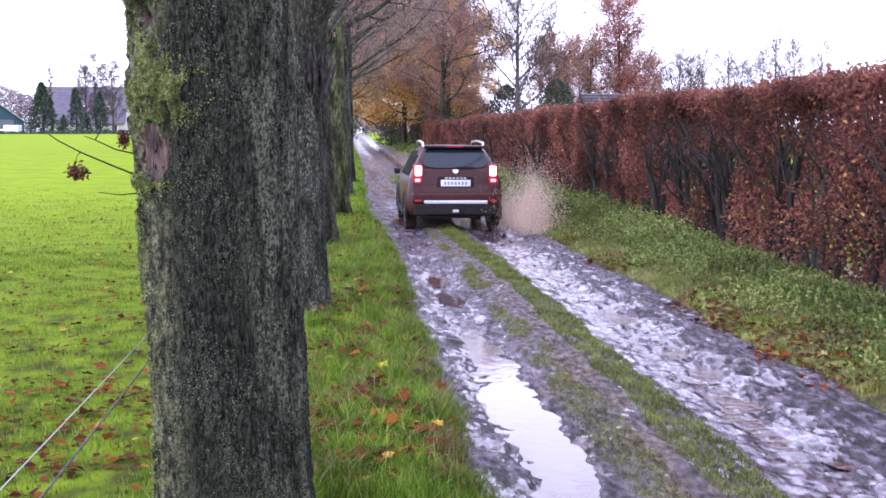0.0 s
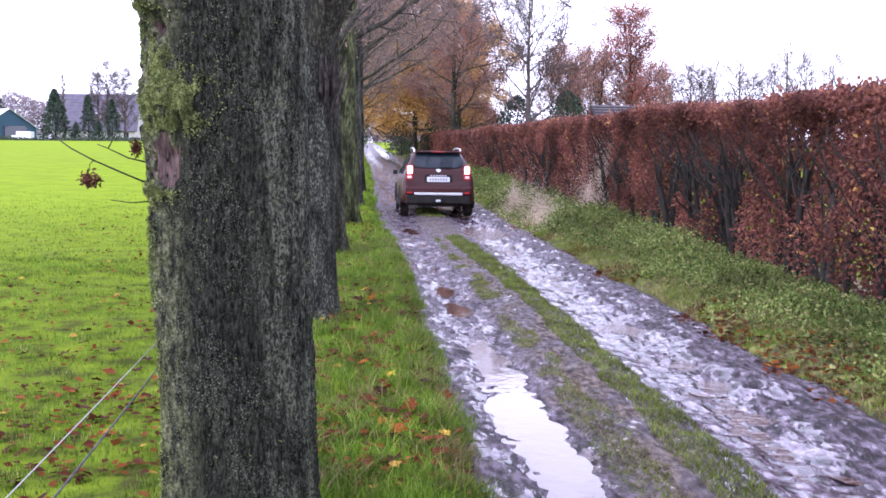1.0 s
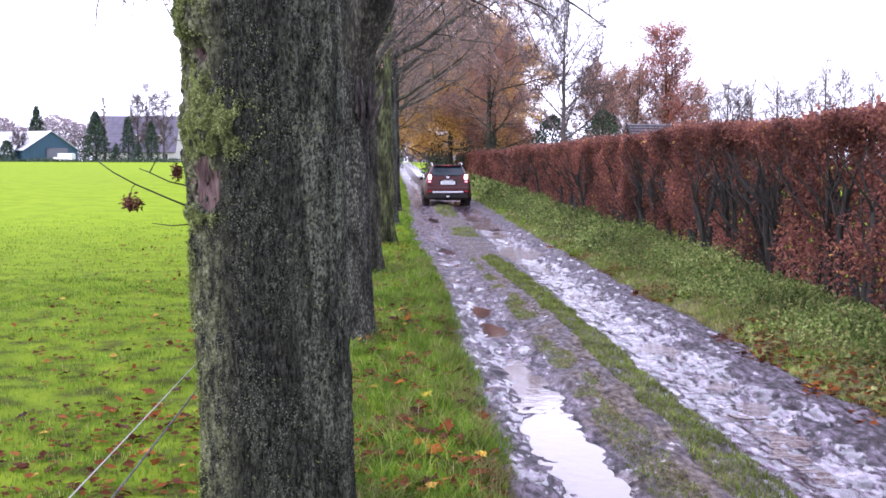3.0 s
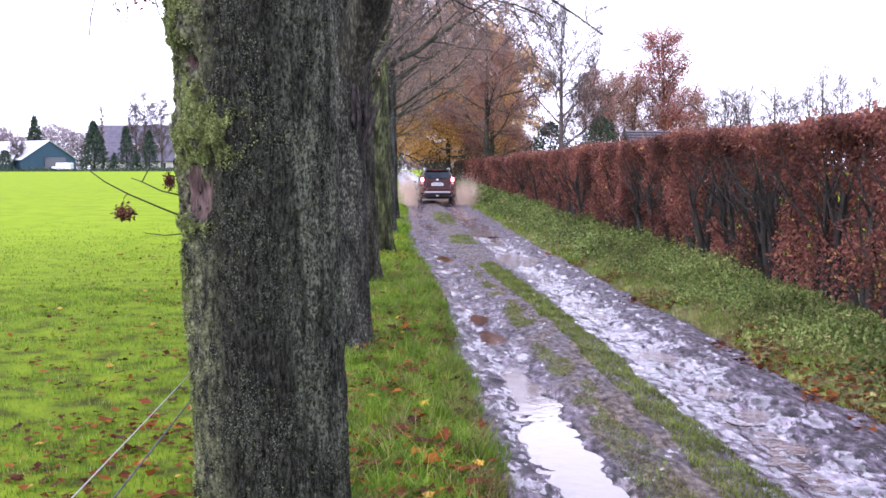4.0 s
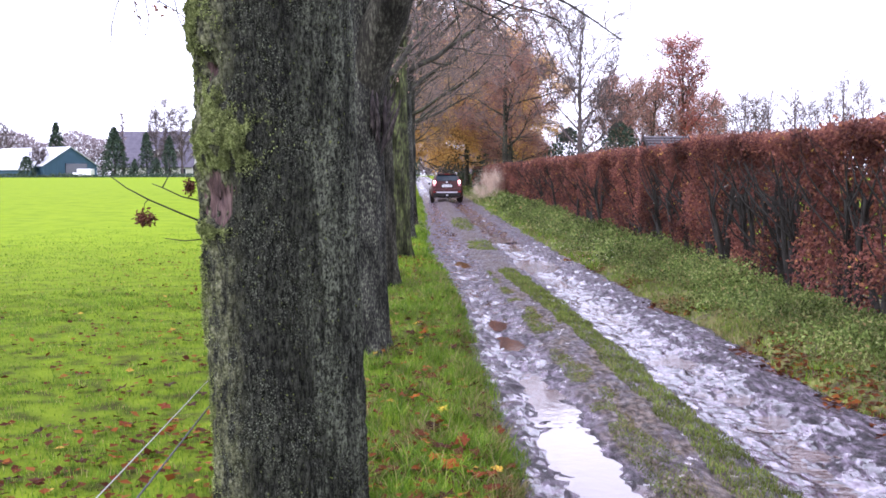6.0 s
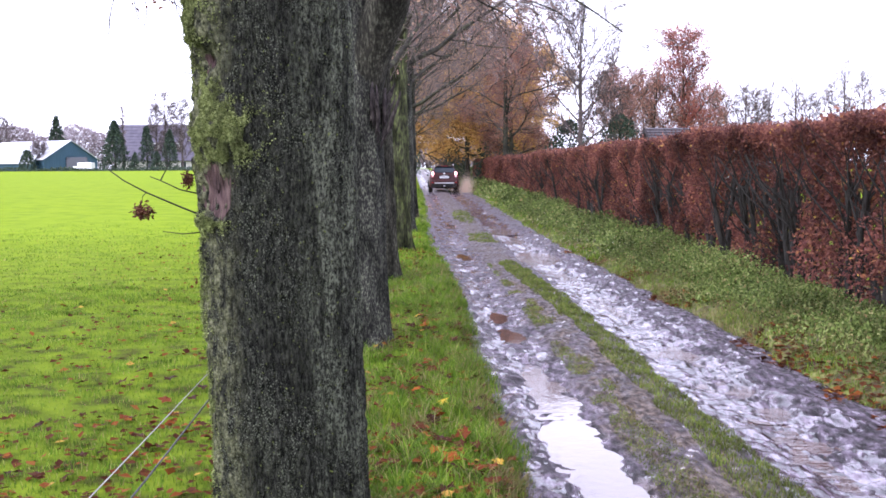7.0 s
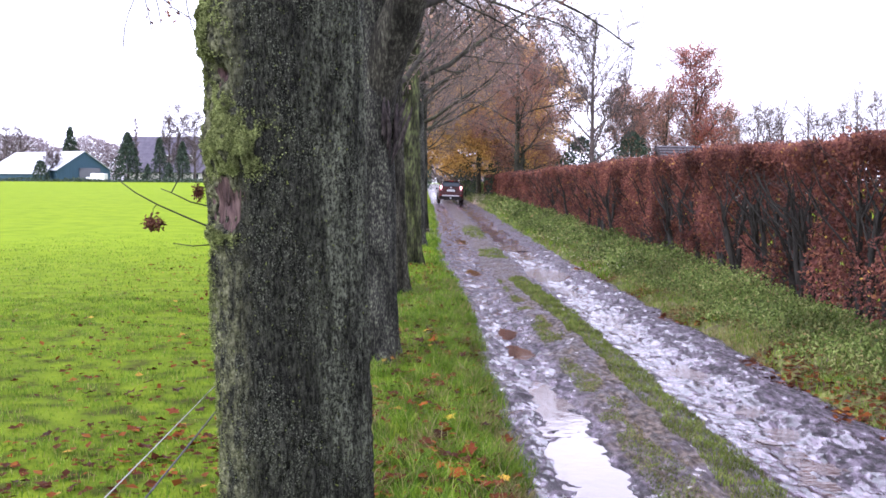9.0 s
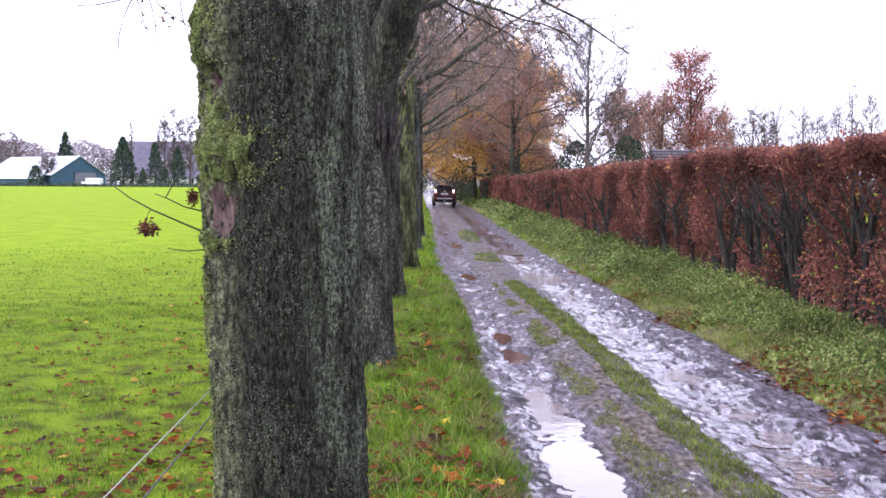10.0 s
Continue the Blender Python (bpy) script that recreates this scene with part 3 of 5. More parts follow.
hedge = thing("beech_hedge", "clipped beech hedge with rust-brown winter leaves along the lane", "hedge")
rng = np.random.default_rng(9)
hl = Soup()
for y0, y1, per, size in ((-4, 9, 260, 0.10), (9, 24, 1500, 0.062), (24, 45, 1000, 0.07), (45, 90, 420, 0.105)):
    span = y1 - y0
    # the clipped front
    n = int(span * 2.3 * per)
    y = rng.uniform(y0, y1, n)
    u = rng.uniform(0, 1, n) ** 0.8
    top = hedge_top(y)
    z = 0.22 + u * (top - 0.22)
    gap = n2(y, z, 0.7, 1.5, 23) + 0.35 * n2(y, z, 0.2, 0.25, 24)
    keep = (rng.uniform(0, 1, n) < 0.3 + 0.9 * ss(0.15, 1.3, z)) & (gap > -0.40 - 0.4 * ss(0.9, 1.9, z) + (0.25 + 0.3 * ss(17, 12, y)) * (1 - ss(0.4, 1.25, z)))
    x = HX + 0.17 * n2(y, z, 0.8, 1.3, 25) + 0.09 * n2(y, z, 0.3, 0.3, 26) + np.abs(rng.normal(0, 0.13, n)) - 0.03
    x = x + 0.10 * ss(-0.2, 0.25, z - top) + 0.42 * ss(0.0, -0.38, gap) * ss(top, top - 0.35, z)
    P = np.stack([x, y, z + rise(y) * (1 - u)], 1)[keep]
    hl.add(*leaves(rng, P, size, 0.62, 0.16, 0.35))
    # the clipped top and the back
    n = int(span * 1.2 * per)
    y = rng.uniform(y0, y1, n)
    x = rng.uniform(HX, HX + 1.1, n)
    z = hedge_top(y) - np.abs(rng.normal(0, 0.10, n)) + 0.05 * rng.normal(size=n)
    hl.add(*leaves(rng, np.stack([x, y, z], 1), size, 0.62, 0.16, 0.0))
    n = int(span * 1.4 * per)
    y = rng.uniform(y0, y1, n)
    z = rng.uniform(0.1, 2.4, n)
    x = HX + rng.uniform(0.3, 1.1, n)
    hl.add(*leaves(rng, np.stack([x, y, z + rise(y) * 0.5], 1), size * 1.15, 0.7, 0.16, 0.35))
# shoots that escaped the clipping
y = 8 + 52 * rng.uniform(0, 1, 2600) ** 1.3
P = np.stack([HX + rng.uniform(-0.05, 0.9, 2600), y, hedge_top(y) + np.abs(rng.normal(0, 0.085, 2600)) * (0.5 + n2(0, y, 1, 0.5, 28) ** 2 * 2)], 1)
hl.add(*leaves(rng, P, 0.055, 0.6, 0.15, -0.3))
part("foliage", hl.mesh("foliage"), M_RUST, hedge, "rust and chestnut coloured dry leaves", "stuff")


def stem_mesh(seed):
    rng = np.random.default_rng(seed)
    s = TubeSoup()
    base = wander(rng, (0, 0, -0.1), (rng.normal() * 0.1, rng.normal() * 0.1, 1), 1.6, 7, 0.06, 0.1)
    s.tube(base, np.linspace(0.062, 0.03, 7), 7)
    for p, d, q in sprout(rng, base, 7, 0.25, (0.4, 0.9)):
        s.tube(wander(rng, p, d, rng.uniform(0.5, 1.1), 5, 0.15, 0.2), np.linspace(0.02, 0.006, 5), 5)
    return s.mesh("stem", True)


stems = [stem_mesh(s) for s in (3, 4, 5, 6)]
M_STEM = surface("hedge_stem_bark", [(0.3, (0.022, 0.02, 0.017)), (0.7, (0.06, 0.055, 0.045))], scale=12, rough=(0.5, 0.85), bump=0.5, bump_scale=50, stretch=(1, 1, 0.4))
y = 6.0
i = 0
while y < 50:
    ob = part("stem", stems[i % 4], M_STEM, hedge)
    ob.matrix_basis = pose(HX + 0.24 + 0.16 * rng.uniform(-1, 1), y, float(rise(y)) + 0.05, rng.uniform(-4, 4), rng.uniform(-4, 4), rng.uniform(0, 360))
    y += rng.uniform(0.22, 0.5) * (1 if y < 25 else 1.8)
    i += 1
hs = TubeSoup()
for k in range(2600):
    yy = rng.uniform(6, 60)
    p = (HX + rng.uniform(0.05, 1.0), yy, rng.uniform(0.4, 2.2) + float(rise(yy)) * 0.5)
    hs.tube(wander(rng, p, (rng.normal() * 0.6 - 0.3, rng.normal() * 0.7, 0.9), rng.uniform(0.3, 0.8), 3, 0.2, 0.05), (0.007, 0.005, 0.003), 3)
part("twig_mass", hs.mesh("twig_mass"), M_STEM, hedge, kind="stuff")


# ---- the car ----
M_PAINT = surface("brown_metallic_paint", [(0.3, (0.042, 0.008, 0.008)), (0.7, (0.062, 0.013, 0.012))], scale=3, rough=(0.3, 0.42), bump=0, spec=0.25, coat=0.12)
M_PLASTIC = surface("black_plastic", [(0.3, (0.012, 0.012, 0.012)), (0.7, (0.035, 0.03, 0.028))], scale=5, rough=(0.5, 0.8), bump=0.1, bump_scale=80)
M_GLASS = plain("tinted_car_glass", (0.008, 0.014, 0.02), 0.05, 0, 0.35)
M_CHROME = plain("satin_aluminium", (0.62, 0.62, 0.64), 0.35, 1.0)
M_RUBBER = surface("muddy_tyre_rubber", [(0.35, (0.012, 0.011, 0.011)), (0.7, (0.07, 0.05, 0.04))], scale=6, rough=(0.6, 0.9), bump=0.4, bump_scale=30)
M_REDLAMP = plain("red_lamp_glass", (0.12, 0.004, 0.006), 0.15, 0, 0.3, 0.0, 0.12, (1, 0.05, 0.04))
M_LIT = plain("lit_lamp", (0.9, 0.6, 0.55), 0.2, 0, 0.5, 0, 2.4, (1.0, 0.60, 0.56))
M_PLATE = plain("white_plate", (0.62, 0.62, 0.64), 0.4)
M_INK = plain("dark_print", (0.22, 0.22, 0.24), 0.5)

SECTIONS = [(-2.155, 0.44, 0.70, 0.60, 0.66, 0.62), (-2.14, 0.37, 0.80, 0.64, 0.73, 0.72), (-2.10, 0.34, 0.86, 0.80, 1.02, 0.765), (-2.06, 0.33, 0.885, 0.95, 1.20, 0.765),
            (-1.93, 0.31, 0.90, 1.0, 1.39, 0.70), (-1.76, 0.29, 0.905, 1.0, 1.575, 0.61), (-1.6, 0.28, 0.91, 1.0, 1.625, 0.58), (-0.6, 0.27, 0.91, 0.98, 1.64, 0.58),
            (0.2, 0.27, 0.91, 0.97, 1.62, 0.57), (0.55, 0.27, 0.91, 0.97, 1.55, 0.56), (1.05, 0.27, 0.90, 0.96, 1.05, 0.70), (1.3, 0.27, 0.90, 0.93, 1.01, 0.66),
            (1.9, 0.29, 0.86, 0.86, 0.93, 0.60), (2.1, 0.33, 0.78, 0.70, 0.78, 0.60), (2.16, 0.42, 0.66, 0.6, 0.66, 0.55)]


def half_section(zb, w, zs, zt, wt):
    return [(0, zb), (0.8 * w, zb), (0.95 * w, zb + 0.06), (w, zb + 0.3 * (zs - zb)), (w, zb + 0.75 * (zs - zb)), (0.97 * w, zs), (0.5 * (0.96 * w + wt), 0.5 * (zs + zt) + 0.01),
            (wt, zt - 0.05), (wt * 0.9, zt - 0.012), (wt * 0.45, zt), (0, zt + 0.004)]


def car_body():
    v, f = [], []
    for y, *s in SECTIONS:
        h = half_section(*s)
        ring = [(x, y, z) for x, z in h] + [(-x, y, z) for x, z in h[-2:0:-1]]
        v += ring
    n = len(ring)
    for i in range(len(SECTIONS) - 1):
        for j in range(n):
            f.append([i * n + j, i * n + (j + 1) % n, (i + 1) * n + (j + 1) % n, (i + 1) * n + j])
    f.append(list(range(n)))
    f.append(list(range((len(SECTIONS) - 1) * n, len(SECTIONS) * n))[::-1])
    me = bpy.data.meshes.new("body")
    me.from_pydata(v, [], f)
    bm = bmesh.new()
    bm.from_mesh(me)
    bmesh.ops.recalc_face_normals(bm, faces=bm.faces[:])
    bmesh.ops.subdivide_edges(bm, edges=bm.edges[:], cuts=1, use_grid_fill=True, smooth=0.25)
    for fc in bm.faces:
        fc.smooth = True
    return bm


def slab(corners, thick):
    """A thin panel over four or more corners given in order, thickened inwards."""
    c = [Vector(p) for p in corners]
    nrm = (c[1] - c[0]).cross(c[2] - c[0]).normalized()
    bm = bmesh.new()
    a = [bm.verts.new(p) for p in c]
    b = [bm.verts.new(p - nrm * thick) for p in c]
    bm.faces.new(a)
    bm.faces.new(b[::-1])
    k = len(c)
    for i in range(k):
        bm.faces.new((a[i], b[i], b[(i + 1) % k], a[(i + 1) % k]))
    bmesh.ops.recalc_face_normals(bm, faces=bm.faces[:])
    bmesh.ops.bevel(bm, geom=bm.edges[:], offset=min(0.006, thick * 0.3), segments=1, affect="EDGES")
    return bm


def lathe(profile, sides=28, axis="x"):
    """A turned solid about the x axis from (x, radius) pairs."""
    bm = bmesh.new()
    rings = []
    for x, r in profile:
        rings.append([bm.verts.new((x, r * math.cos(2 * math.pi * i / sides), r * math.sin(2 * math.pi * i / sides))) for i in range(sides)])
    for a, b in zip(rings, rings[1:]):
        for i in range(sides):
            bm.faces.new((a[i], a[(i + 1) % sides], b[(i + 1) % sides], b[i]))
    bm.faces.new(rings[0])
    bm.faces.new(rings[-1][::-1])
    bmesh.ops.recalc_face_normals(bm, faces=bm.faces[:])
    for fc in bm.faces:
        fc.smooth = len(fc.verts) == 4
    return bm


def wheel_part(car, x, y):
    hub = part("wheel", lathe([(-0.10, 0.20), (-0.08, 0.225), (0.08, 0.225), (0.10, 0.20)]), M_PLASTIC, car)
    hub.matrix_basis = pose(x, y, 0.335)
    bm = lathe([(-0.10, 0.21), (-0.112, 0.27), (-0.10, 0.325), (-0.05, 0.335), (0.05, 0.335), (0.10, 0.325), (0.112, 0.27), (0.10, 0.21)])
    for i in range(36):
        a = 2 * math.pi * i / 36
        m = Matrix.Rotation(a, 4, "X") @ Matrix.Translation((0.05 if i % 2 else -0.05, 0, 0.335)) @ Matrix.Diagonal((0.085, 0.028, 0.02, 1))
        bmesh.ops.create_cube(bm, size=1, matrix=m)
    part("tyre", bm, M_RUBBER, hub, "mud-covered tyre")
    o = 1 if x > 0 else -1
    bm = lathe([(o * 0.085, 0.20), (o * 0.10, 0.195), (o * 0.09, 0.05), (o * 0.105, 0.04)], 20)
    for i in range(5):
        m = Matrix.Rotation(2 * math.pi * i / 5, 4, "X") @ Matrix.Translation((o * 0.10, 0, 0.11)) @ Matrix.Diagonal((0.02, 0.045, 0.16, 1))
        bmesh.ops.create_cube(bm, size=1, matrix=m)
    part("rim", bm, M_CHROME, hub, "silver five-spoke rim")
    return hub


def build_car():
    car = thing("car", "muddy dark brown off-road car with lit tail lamps driving away", "car")
    part("body", car_body(), M_PAINT, car)
    # rear window on the sloping hatch, its frame and spoiler
    def on_hatch(x, z):
        return (x, -2.095 + 0.75 * (z - 1.20), z)
    outline = [(-0.40, 1.225), (0.40, 1.225), (0.54, 1.245), (0.61, 1.29), (0.62, 1.36), (0.56, 1.55), (0.50, 1.59), (-0.50, 1.59), (-0.56, 1.55), (-0.62, 1.36), (-0.61, 1.29), (-0.54, 1.245)]
    part("rear_window", slab([on_hatch(x, z) for x, z in outline], 0.03), M_GLASS, car, "dark tinted rear window with rounded corners")
    part("spoiler", box(-0.57, -1.90, 1.60, 0.57, -1.60, 1.645, 0.022, 3), M_PAINT, car)
    part("high_brake_lamp", box(-0.16, -1.907, 1.612, 0.16, -1.895, 1.630, 0.004), M_REDLAMP, car, "narrow red brake lamp")
    part("rear_wiper", box(-0.02, -2.105, 1.235, 0.36, -2.085, 1.255, 0.006), M_PLASTIC, car)
    part("tailgate", slab([(-0.58, -2.122, 0.79), (0.58, -2.122, 0.79), (0.66, -2.12, 0.86), (0.69, -2.105, 1.06), (0.62, -2.095, 1.19), (-0.62, -2.095, 1.19), (-0.69, -2.105, 1.06), (-0.66, -2.12, 0.86)], 0.03), M_PAINT, car)
    # the plate recess is a flat black panel; its shade is put in as colour
    recess = part("plate_recess", slab([(-0.36, -2.126, 0.865), (0.36, -2.126, 0.865), (0.33, -2.122, 1.065), (-0.33, -2.122, 1.065)], 0.012), M_PLASTIC, car, "flat dark panel for the shaded recess round the number plate")
    bumper = part("rear_bumper", box(-0.83, -2.185, 0.56, 0.83, -1.93, 0.78, 0.06, 4), M_PAINT, car)
    part("bumper_apron", box(-0.79, -2.175, 0.34, 0.79, -1.93, 0.57, 0.05, 3), M_PLASTIC, bumper, "black plastic lower bumper")
    part("bumper_strip", box(-0.60, -2.20, 0.555, 0.60, -2.165, 0.625, 0.015), M_CHROME, bumper, "bright aluminium skid strip")
    for x in (-0.71, 0.71):
        # shares the lamp glass, so a faint glow is put in though unlit
        part("reflector", box(x - 0.06, -2.195, 0.60, x + 0.06, -2.18, 0.635, 0.006), M_REDLAMP, bumper, "small red reflector")
    part("tow_hook", box(-0.06, -2.24, 0.39, 0.06, -2.14, 0.45, 0.015), M_CHROME, car)
    part("tow_bar", box(-0.5, -2.05, 0.27, 0.5, -1.95, 0.34, 0.02), M_PLASTIC, car)
    plate = part("number_plate", box(-0.28, -2.142, 0.885, 0.28, -2.126, 1.005, 0.006), M_PLATE, recess, "white number plate")
    for k in range(7):
        x = -0.22 + k * 0.066
        part("plate_mark", box(x, -2.147, 0.915, x + 0.04, -2.1425, 0.975), M_INK, car)
    for k in range(6):
        x = -0.20 + k * 0.070
        part("lettering_bar", box(x, -2.130, 1.025, x + 0.05, -2.1225, 1.05, 0.003), M_CHROME, car, "bar in place of chrome lettering")
    part("emblem", slab([(-0.055, -2.118, 1.20), (-0.055, -2.122, 1.15), (0, -2.126, 1.115), (0.055, -2.122, 1.15), (0.055, -2.118, 1.20)], 0.02), M_CHROME, car, "plain silver shield-shaped emblem")
    for s in (-1, 1):
        lamp = part("tail_lamp", box(min(s * 0.62, s * 0.80), -2.135, 0.93, max(s * 0.62, s * 0.80), -1.96, 1.30, 0.055, 4), M_REDLAMP, car, "red tail lamp, lit")
        part("bulb", box(min(s * 0.645, s * 0.765), -2.15, 1.08, max(s * 0.645, s * 0.765), -2.11, 1.265, 0.025), M_LIT, lamp, "glowing bright lamp")
        part("turn_lamp", box(min(s * 0.66, s * 0.765), -2.142, 0.965, max(s * 0.66, s * 0.765), -2.12, 1.03, 0.012), M_PLATE, lamp, "pale lower lamp glass")
        rail = TubeSoup()
        rail.tube([(s * 0.57, -1.62, 1.60), (s * 0.585, -1.52, 1.69), (s * 0.585, -0.6, 1.715), (s * 0.575, 0.2, 1.69), (s * 0.56, 0.32, 1.61)], [0.021] * 5, 10, True)
        part("roof_rail", rail.mesh("roof_rail", True), M_CHROME, car, "silver roof rail")
        part("mirror", box(min(s * 0.90, s * 1.03), 0.72, 1.0, max(s * 0.90, s * 1.03), 0.84, 1.12, 0.03), M_PLASTIC, car)
        for y0, y1, z0, z1, x0, x1 in ((-1.72, -1.20, 1.06, 1.46, 0.865, 0.685), (-1.12, -0.28, 1.05, 1.53, 0.872, 0.655), (-0.20, 0.68, 1.04, 1.50, 0.872, 0.665)):
            q = [(s * x0, y0, z0), (s * x0, y1, z0), (s * x1, y1 - 0.12, z1), (s * x1, y0 + 0.05, z1)]
            part("side_window", slab(q if s > 0 else q[::-1], 0.02), M_GLASS, car)
        for y in (-1.335, 1.335):
            arch = TubeSoup()
            a = np.linspace(-0.25, math.pi + 0.25, 14)
            arch.tube([(s * 0.905, y + 0.40 * math.cos(t), 0.335 + 0.40 * math.sin(t)) for t in a], [0.04] * 14, 8, True)
            part("wheel_arch", arch.mesh("wheel_arch", True), M_PLASTIC, car)
        part("sill", box(min(s * 0.84, s * 0.935), -1.0, 0.25, max(s * 0.84, s * 0.935), 1.0, 0.37, 0.02), M_PLASTIC, car)
        part("headlamp", box(min(s * 0.52, s * 0.80), 1.98, 0.72, max(s * 0.52, s * 0.80), 2.12, 0.88, 0.04, 2), M_GLASS, car)
    part("windscreen", slab([(-0.66, 1.07, 1.06), (0.66, 1.07, 1.06), (0.54, 0.60, 1.53), (-0.54, 0.60, 1.53)], -0.02), M_GLASS, car)
    return car, [wheel_part(car, x, y) for x in (-0.81, 0.81) for y in (-1.335, 1.335)]


car, wheels = build_car()
# seconds, y of the rear face, x, roll, pitch
DRIVE = [(0, 19.3, 1.95, 0.3, 0.2), (0.5, 22.3, 1.93, 1.8, 0.6), (1.0, 25.4, 1.90, 0.4, -0.4), (1.5, 29.0, 1.98, 0.8, 0.3), (2.0, 32.7, 2.0, 0.2, -0.5), (2.5, 36.3, 2.0, 0.4, 0.2), (3.3, 42.8, 2.02, -0.6, 0.3),
         (4.0, 48.4, 2.02, 0.2, -0.3), (4.5, 51.3, 2.02, 0.4, 0.4), (5.0, 54.2, 1.98, 2.2, 0.3), (5.5, 57.0, 1.98, 0.8, -0.3), (6.3, 60.2, 1.95, -0.6, 0.4), (7.0, 63.2, 1.9, 0.2, 0), (8.0, 67.0, 1.86, 0.3, 0.3),
         (9.0, 73.2, 1.86, 1.8, 0.0), (9.5, 77.2, 1.90, 1.0, -0.3), (10.0, 81.8, 1.95, 0.5, 0.2)]


# ---- the near tree ----
def near_bark():
    """Fissured bark: furrows with their shade painted in, grey-green lichen specks, moss on the field side."""
    m = bpy.data.materials.new("fissured_mossy_bark")
    m.use_nodes = True
    n, l = m.node_tree.nodes, m.node_tree.links
    p = n["Principled BSDF"]
    co = n.new("ShaderNodeTexCoord")

    def noise(scale, detail=5.0, stretch=(1, 1, 1), rough=0.6):
        mp = n.new("ShaderNodeMapping")
        mp.inputs["Scale"].default_value = stretch
        l.new(co.outputs["Object"], mp.inputs[0])
        a = n.new("ShaderNodeTexNoise")
        a.inputs["Scale"].default_value, a.inputs["Detail"].default_value, a.inputs["Roughness"].default_value = scale, detail, rough
        l.new(mp.outputs[0], a.inputs["Vector"])
        return a.outputs["Fac"]

    def span(src, a, b, c=0.0, d=1.0):
        k = n.new("ShaderNodeMapRange")
        k.inputs["From Min"].default_value, k.inputs["From Max"].default_value = a, b
        k.inputs["To Min"].default_value, k.inputs["To Max"].default_value = c, d
        l.new(src, k.inputs["Value"])
        return k.outputs[0]

    def maths(op, a, b):
        k = n.new("ShaderNodeMath")
        k.operation = op
        for i, s in enumerate((a, b)):
            if isinstance(s, (int, float)):
                k.inputs[i].default_value = s
            else:
                l.new(s, k.inputs[i])
        return k.outputs[0]

    def blend(fac, a, b):
        k = n.new("ShaderNodeMix")
        k.data_type = "RGBA"
        l.new(fac, k.inputs["Factor"])
        for i, s in ((6, a), (7, b)):
            if isinstance(s, tuple):
                k.inputs[i].default_value = (*s, 1)
            else:
                l.new(s, k.inputs[i])
        return k.outputs[2]

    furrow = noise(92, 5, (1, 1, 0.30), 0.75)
    # crevice shade in the colour: near-black where the bump is lowest
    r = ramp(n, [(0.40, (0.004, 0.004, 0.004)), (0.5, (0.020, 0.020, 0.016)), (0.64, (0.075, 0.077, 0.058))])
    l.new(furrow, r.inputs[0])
    sep = n.new("ShaderNodeSeparateXYZ")
    l.new(co.outputs["Object"], sep.inputs[0])
    # grey-green film on the ridges, and pale crusts of lichen, thicker on the lane side
    film = maths("MULTIPLY", span(noise(95, 6, (1, 1, 0.45), 0.8), 0.50, 0.66), span(noise(5, 4, (1, 1, 0.5)), 0.40, 0.62, 0.08, 0.7))
    c = blend(film, r.outputs[0], (0.085, 0.095, 0.055))
    crust = maths("MULTIPLY", span(noise(170, 2, (1, 1, 0.8)), 0.585, 0.64), span(noise(9, 3, (1, 1, 0.5)), 0.42, 0.62, 0.12, 0.9))
    lane = maths("MULTIPLY", maths("MULTIPLY", span(sep.outputs[0], 0.10, 0.20), span(noise(16, 5, (1, 1, 0.16), 0.7), 0.44, 0.58)), span(noise(100, 5, (1, 1, 0.5), 0.8), 0.47, 0.58))
    c = blend(maths("MINIMUM", maths("ADD", crust, lane), 0.8), c, (0.20, 0.215, 0.15))
    # a few yellow-green specks
    speck = maths("MULTIPLY", span(noise(75, 2), 0.69, 0.72), 0.7)
    c = blend(speck, c, (0.22, 0.26, 0.06))
    # moss on the field side
    moss = maths("MULTIPLY", span(sep.outputs[0], -0.08, -0.22), span(noise(22, 7, (1, 1, 0.4), 0.75), 0.44, 0.58))
    tint = ramp(n, [(0.35, (0.05, 0.055, 0.025)), (0.48, (0.22, 0.23, 0.11)), (0.66, (0.48, 0.48, 0.29))])
    l.new(noise(70, 5), tint.inputs[0])
    c = blend(maths("MULTIPLY", moss, 0.75), c, tint.outputs[0])
    l.new(c, p.inputs["Base Color"])
    p.inputs["Roughness"].default_value = 0.8
    p.inputs["Specular IOR Level"].default_value = 0.06
    u = n.new("ShaderNodeBump")
    u.inputs["Strength"].default_value, u.inputs["Distance"].default_value = 1.0, 0.02
    l.new(maths("ADD", furrow, maths("MULTIPLY", noise(160, 3), 0.35)), u.inputs["Height"])
    l.new(u.outputs[0], p.inputs["Normal"])
    return m


M_NEAR = near_bark()
M_CALLUS = surface("callused_bark", [(0.36, (0.014, 0.011, 0.011)), (0.5, (0.045, 0.036, 0.034)), (0.64, (0.11, 0.092, 0.082))], scale=30, rough=(0.6, 0.9), bump=0.8, bump_scale=60, stretch=(1, 1, 0.3))
M_SCAR = surface("healed_branch_scar", [(0.38, (0.02, 0.012, 0.012)), (0.5, (0.075, 0.045, 0.041)), (0.63, (0.15, 0.10, 0.088))], scale=40, rough=(0.6, 0.9), bump=1.0, bump_scale=70, stretch=(1, 1, 0.15))


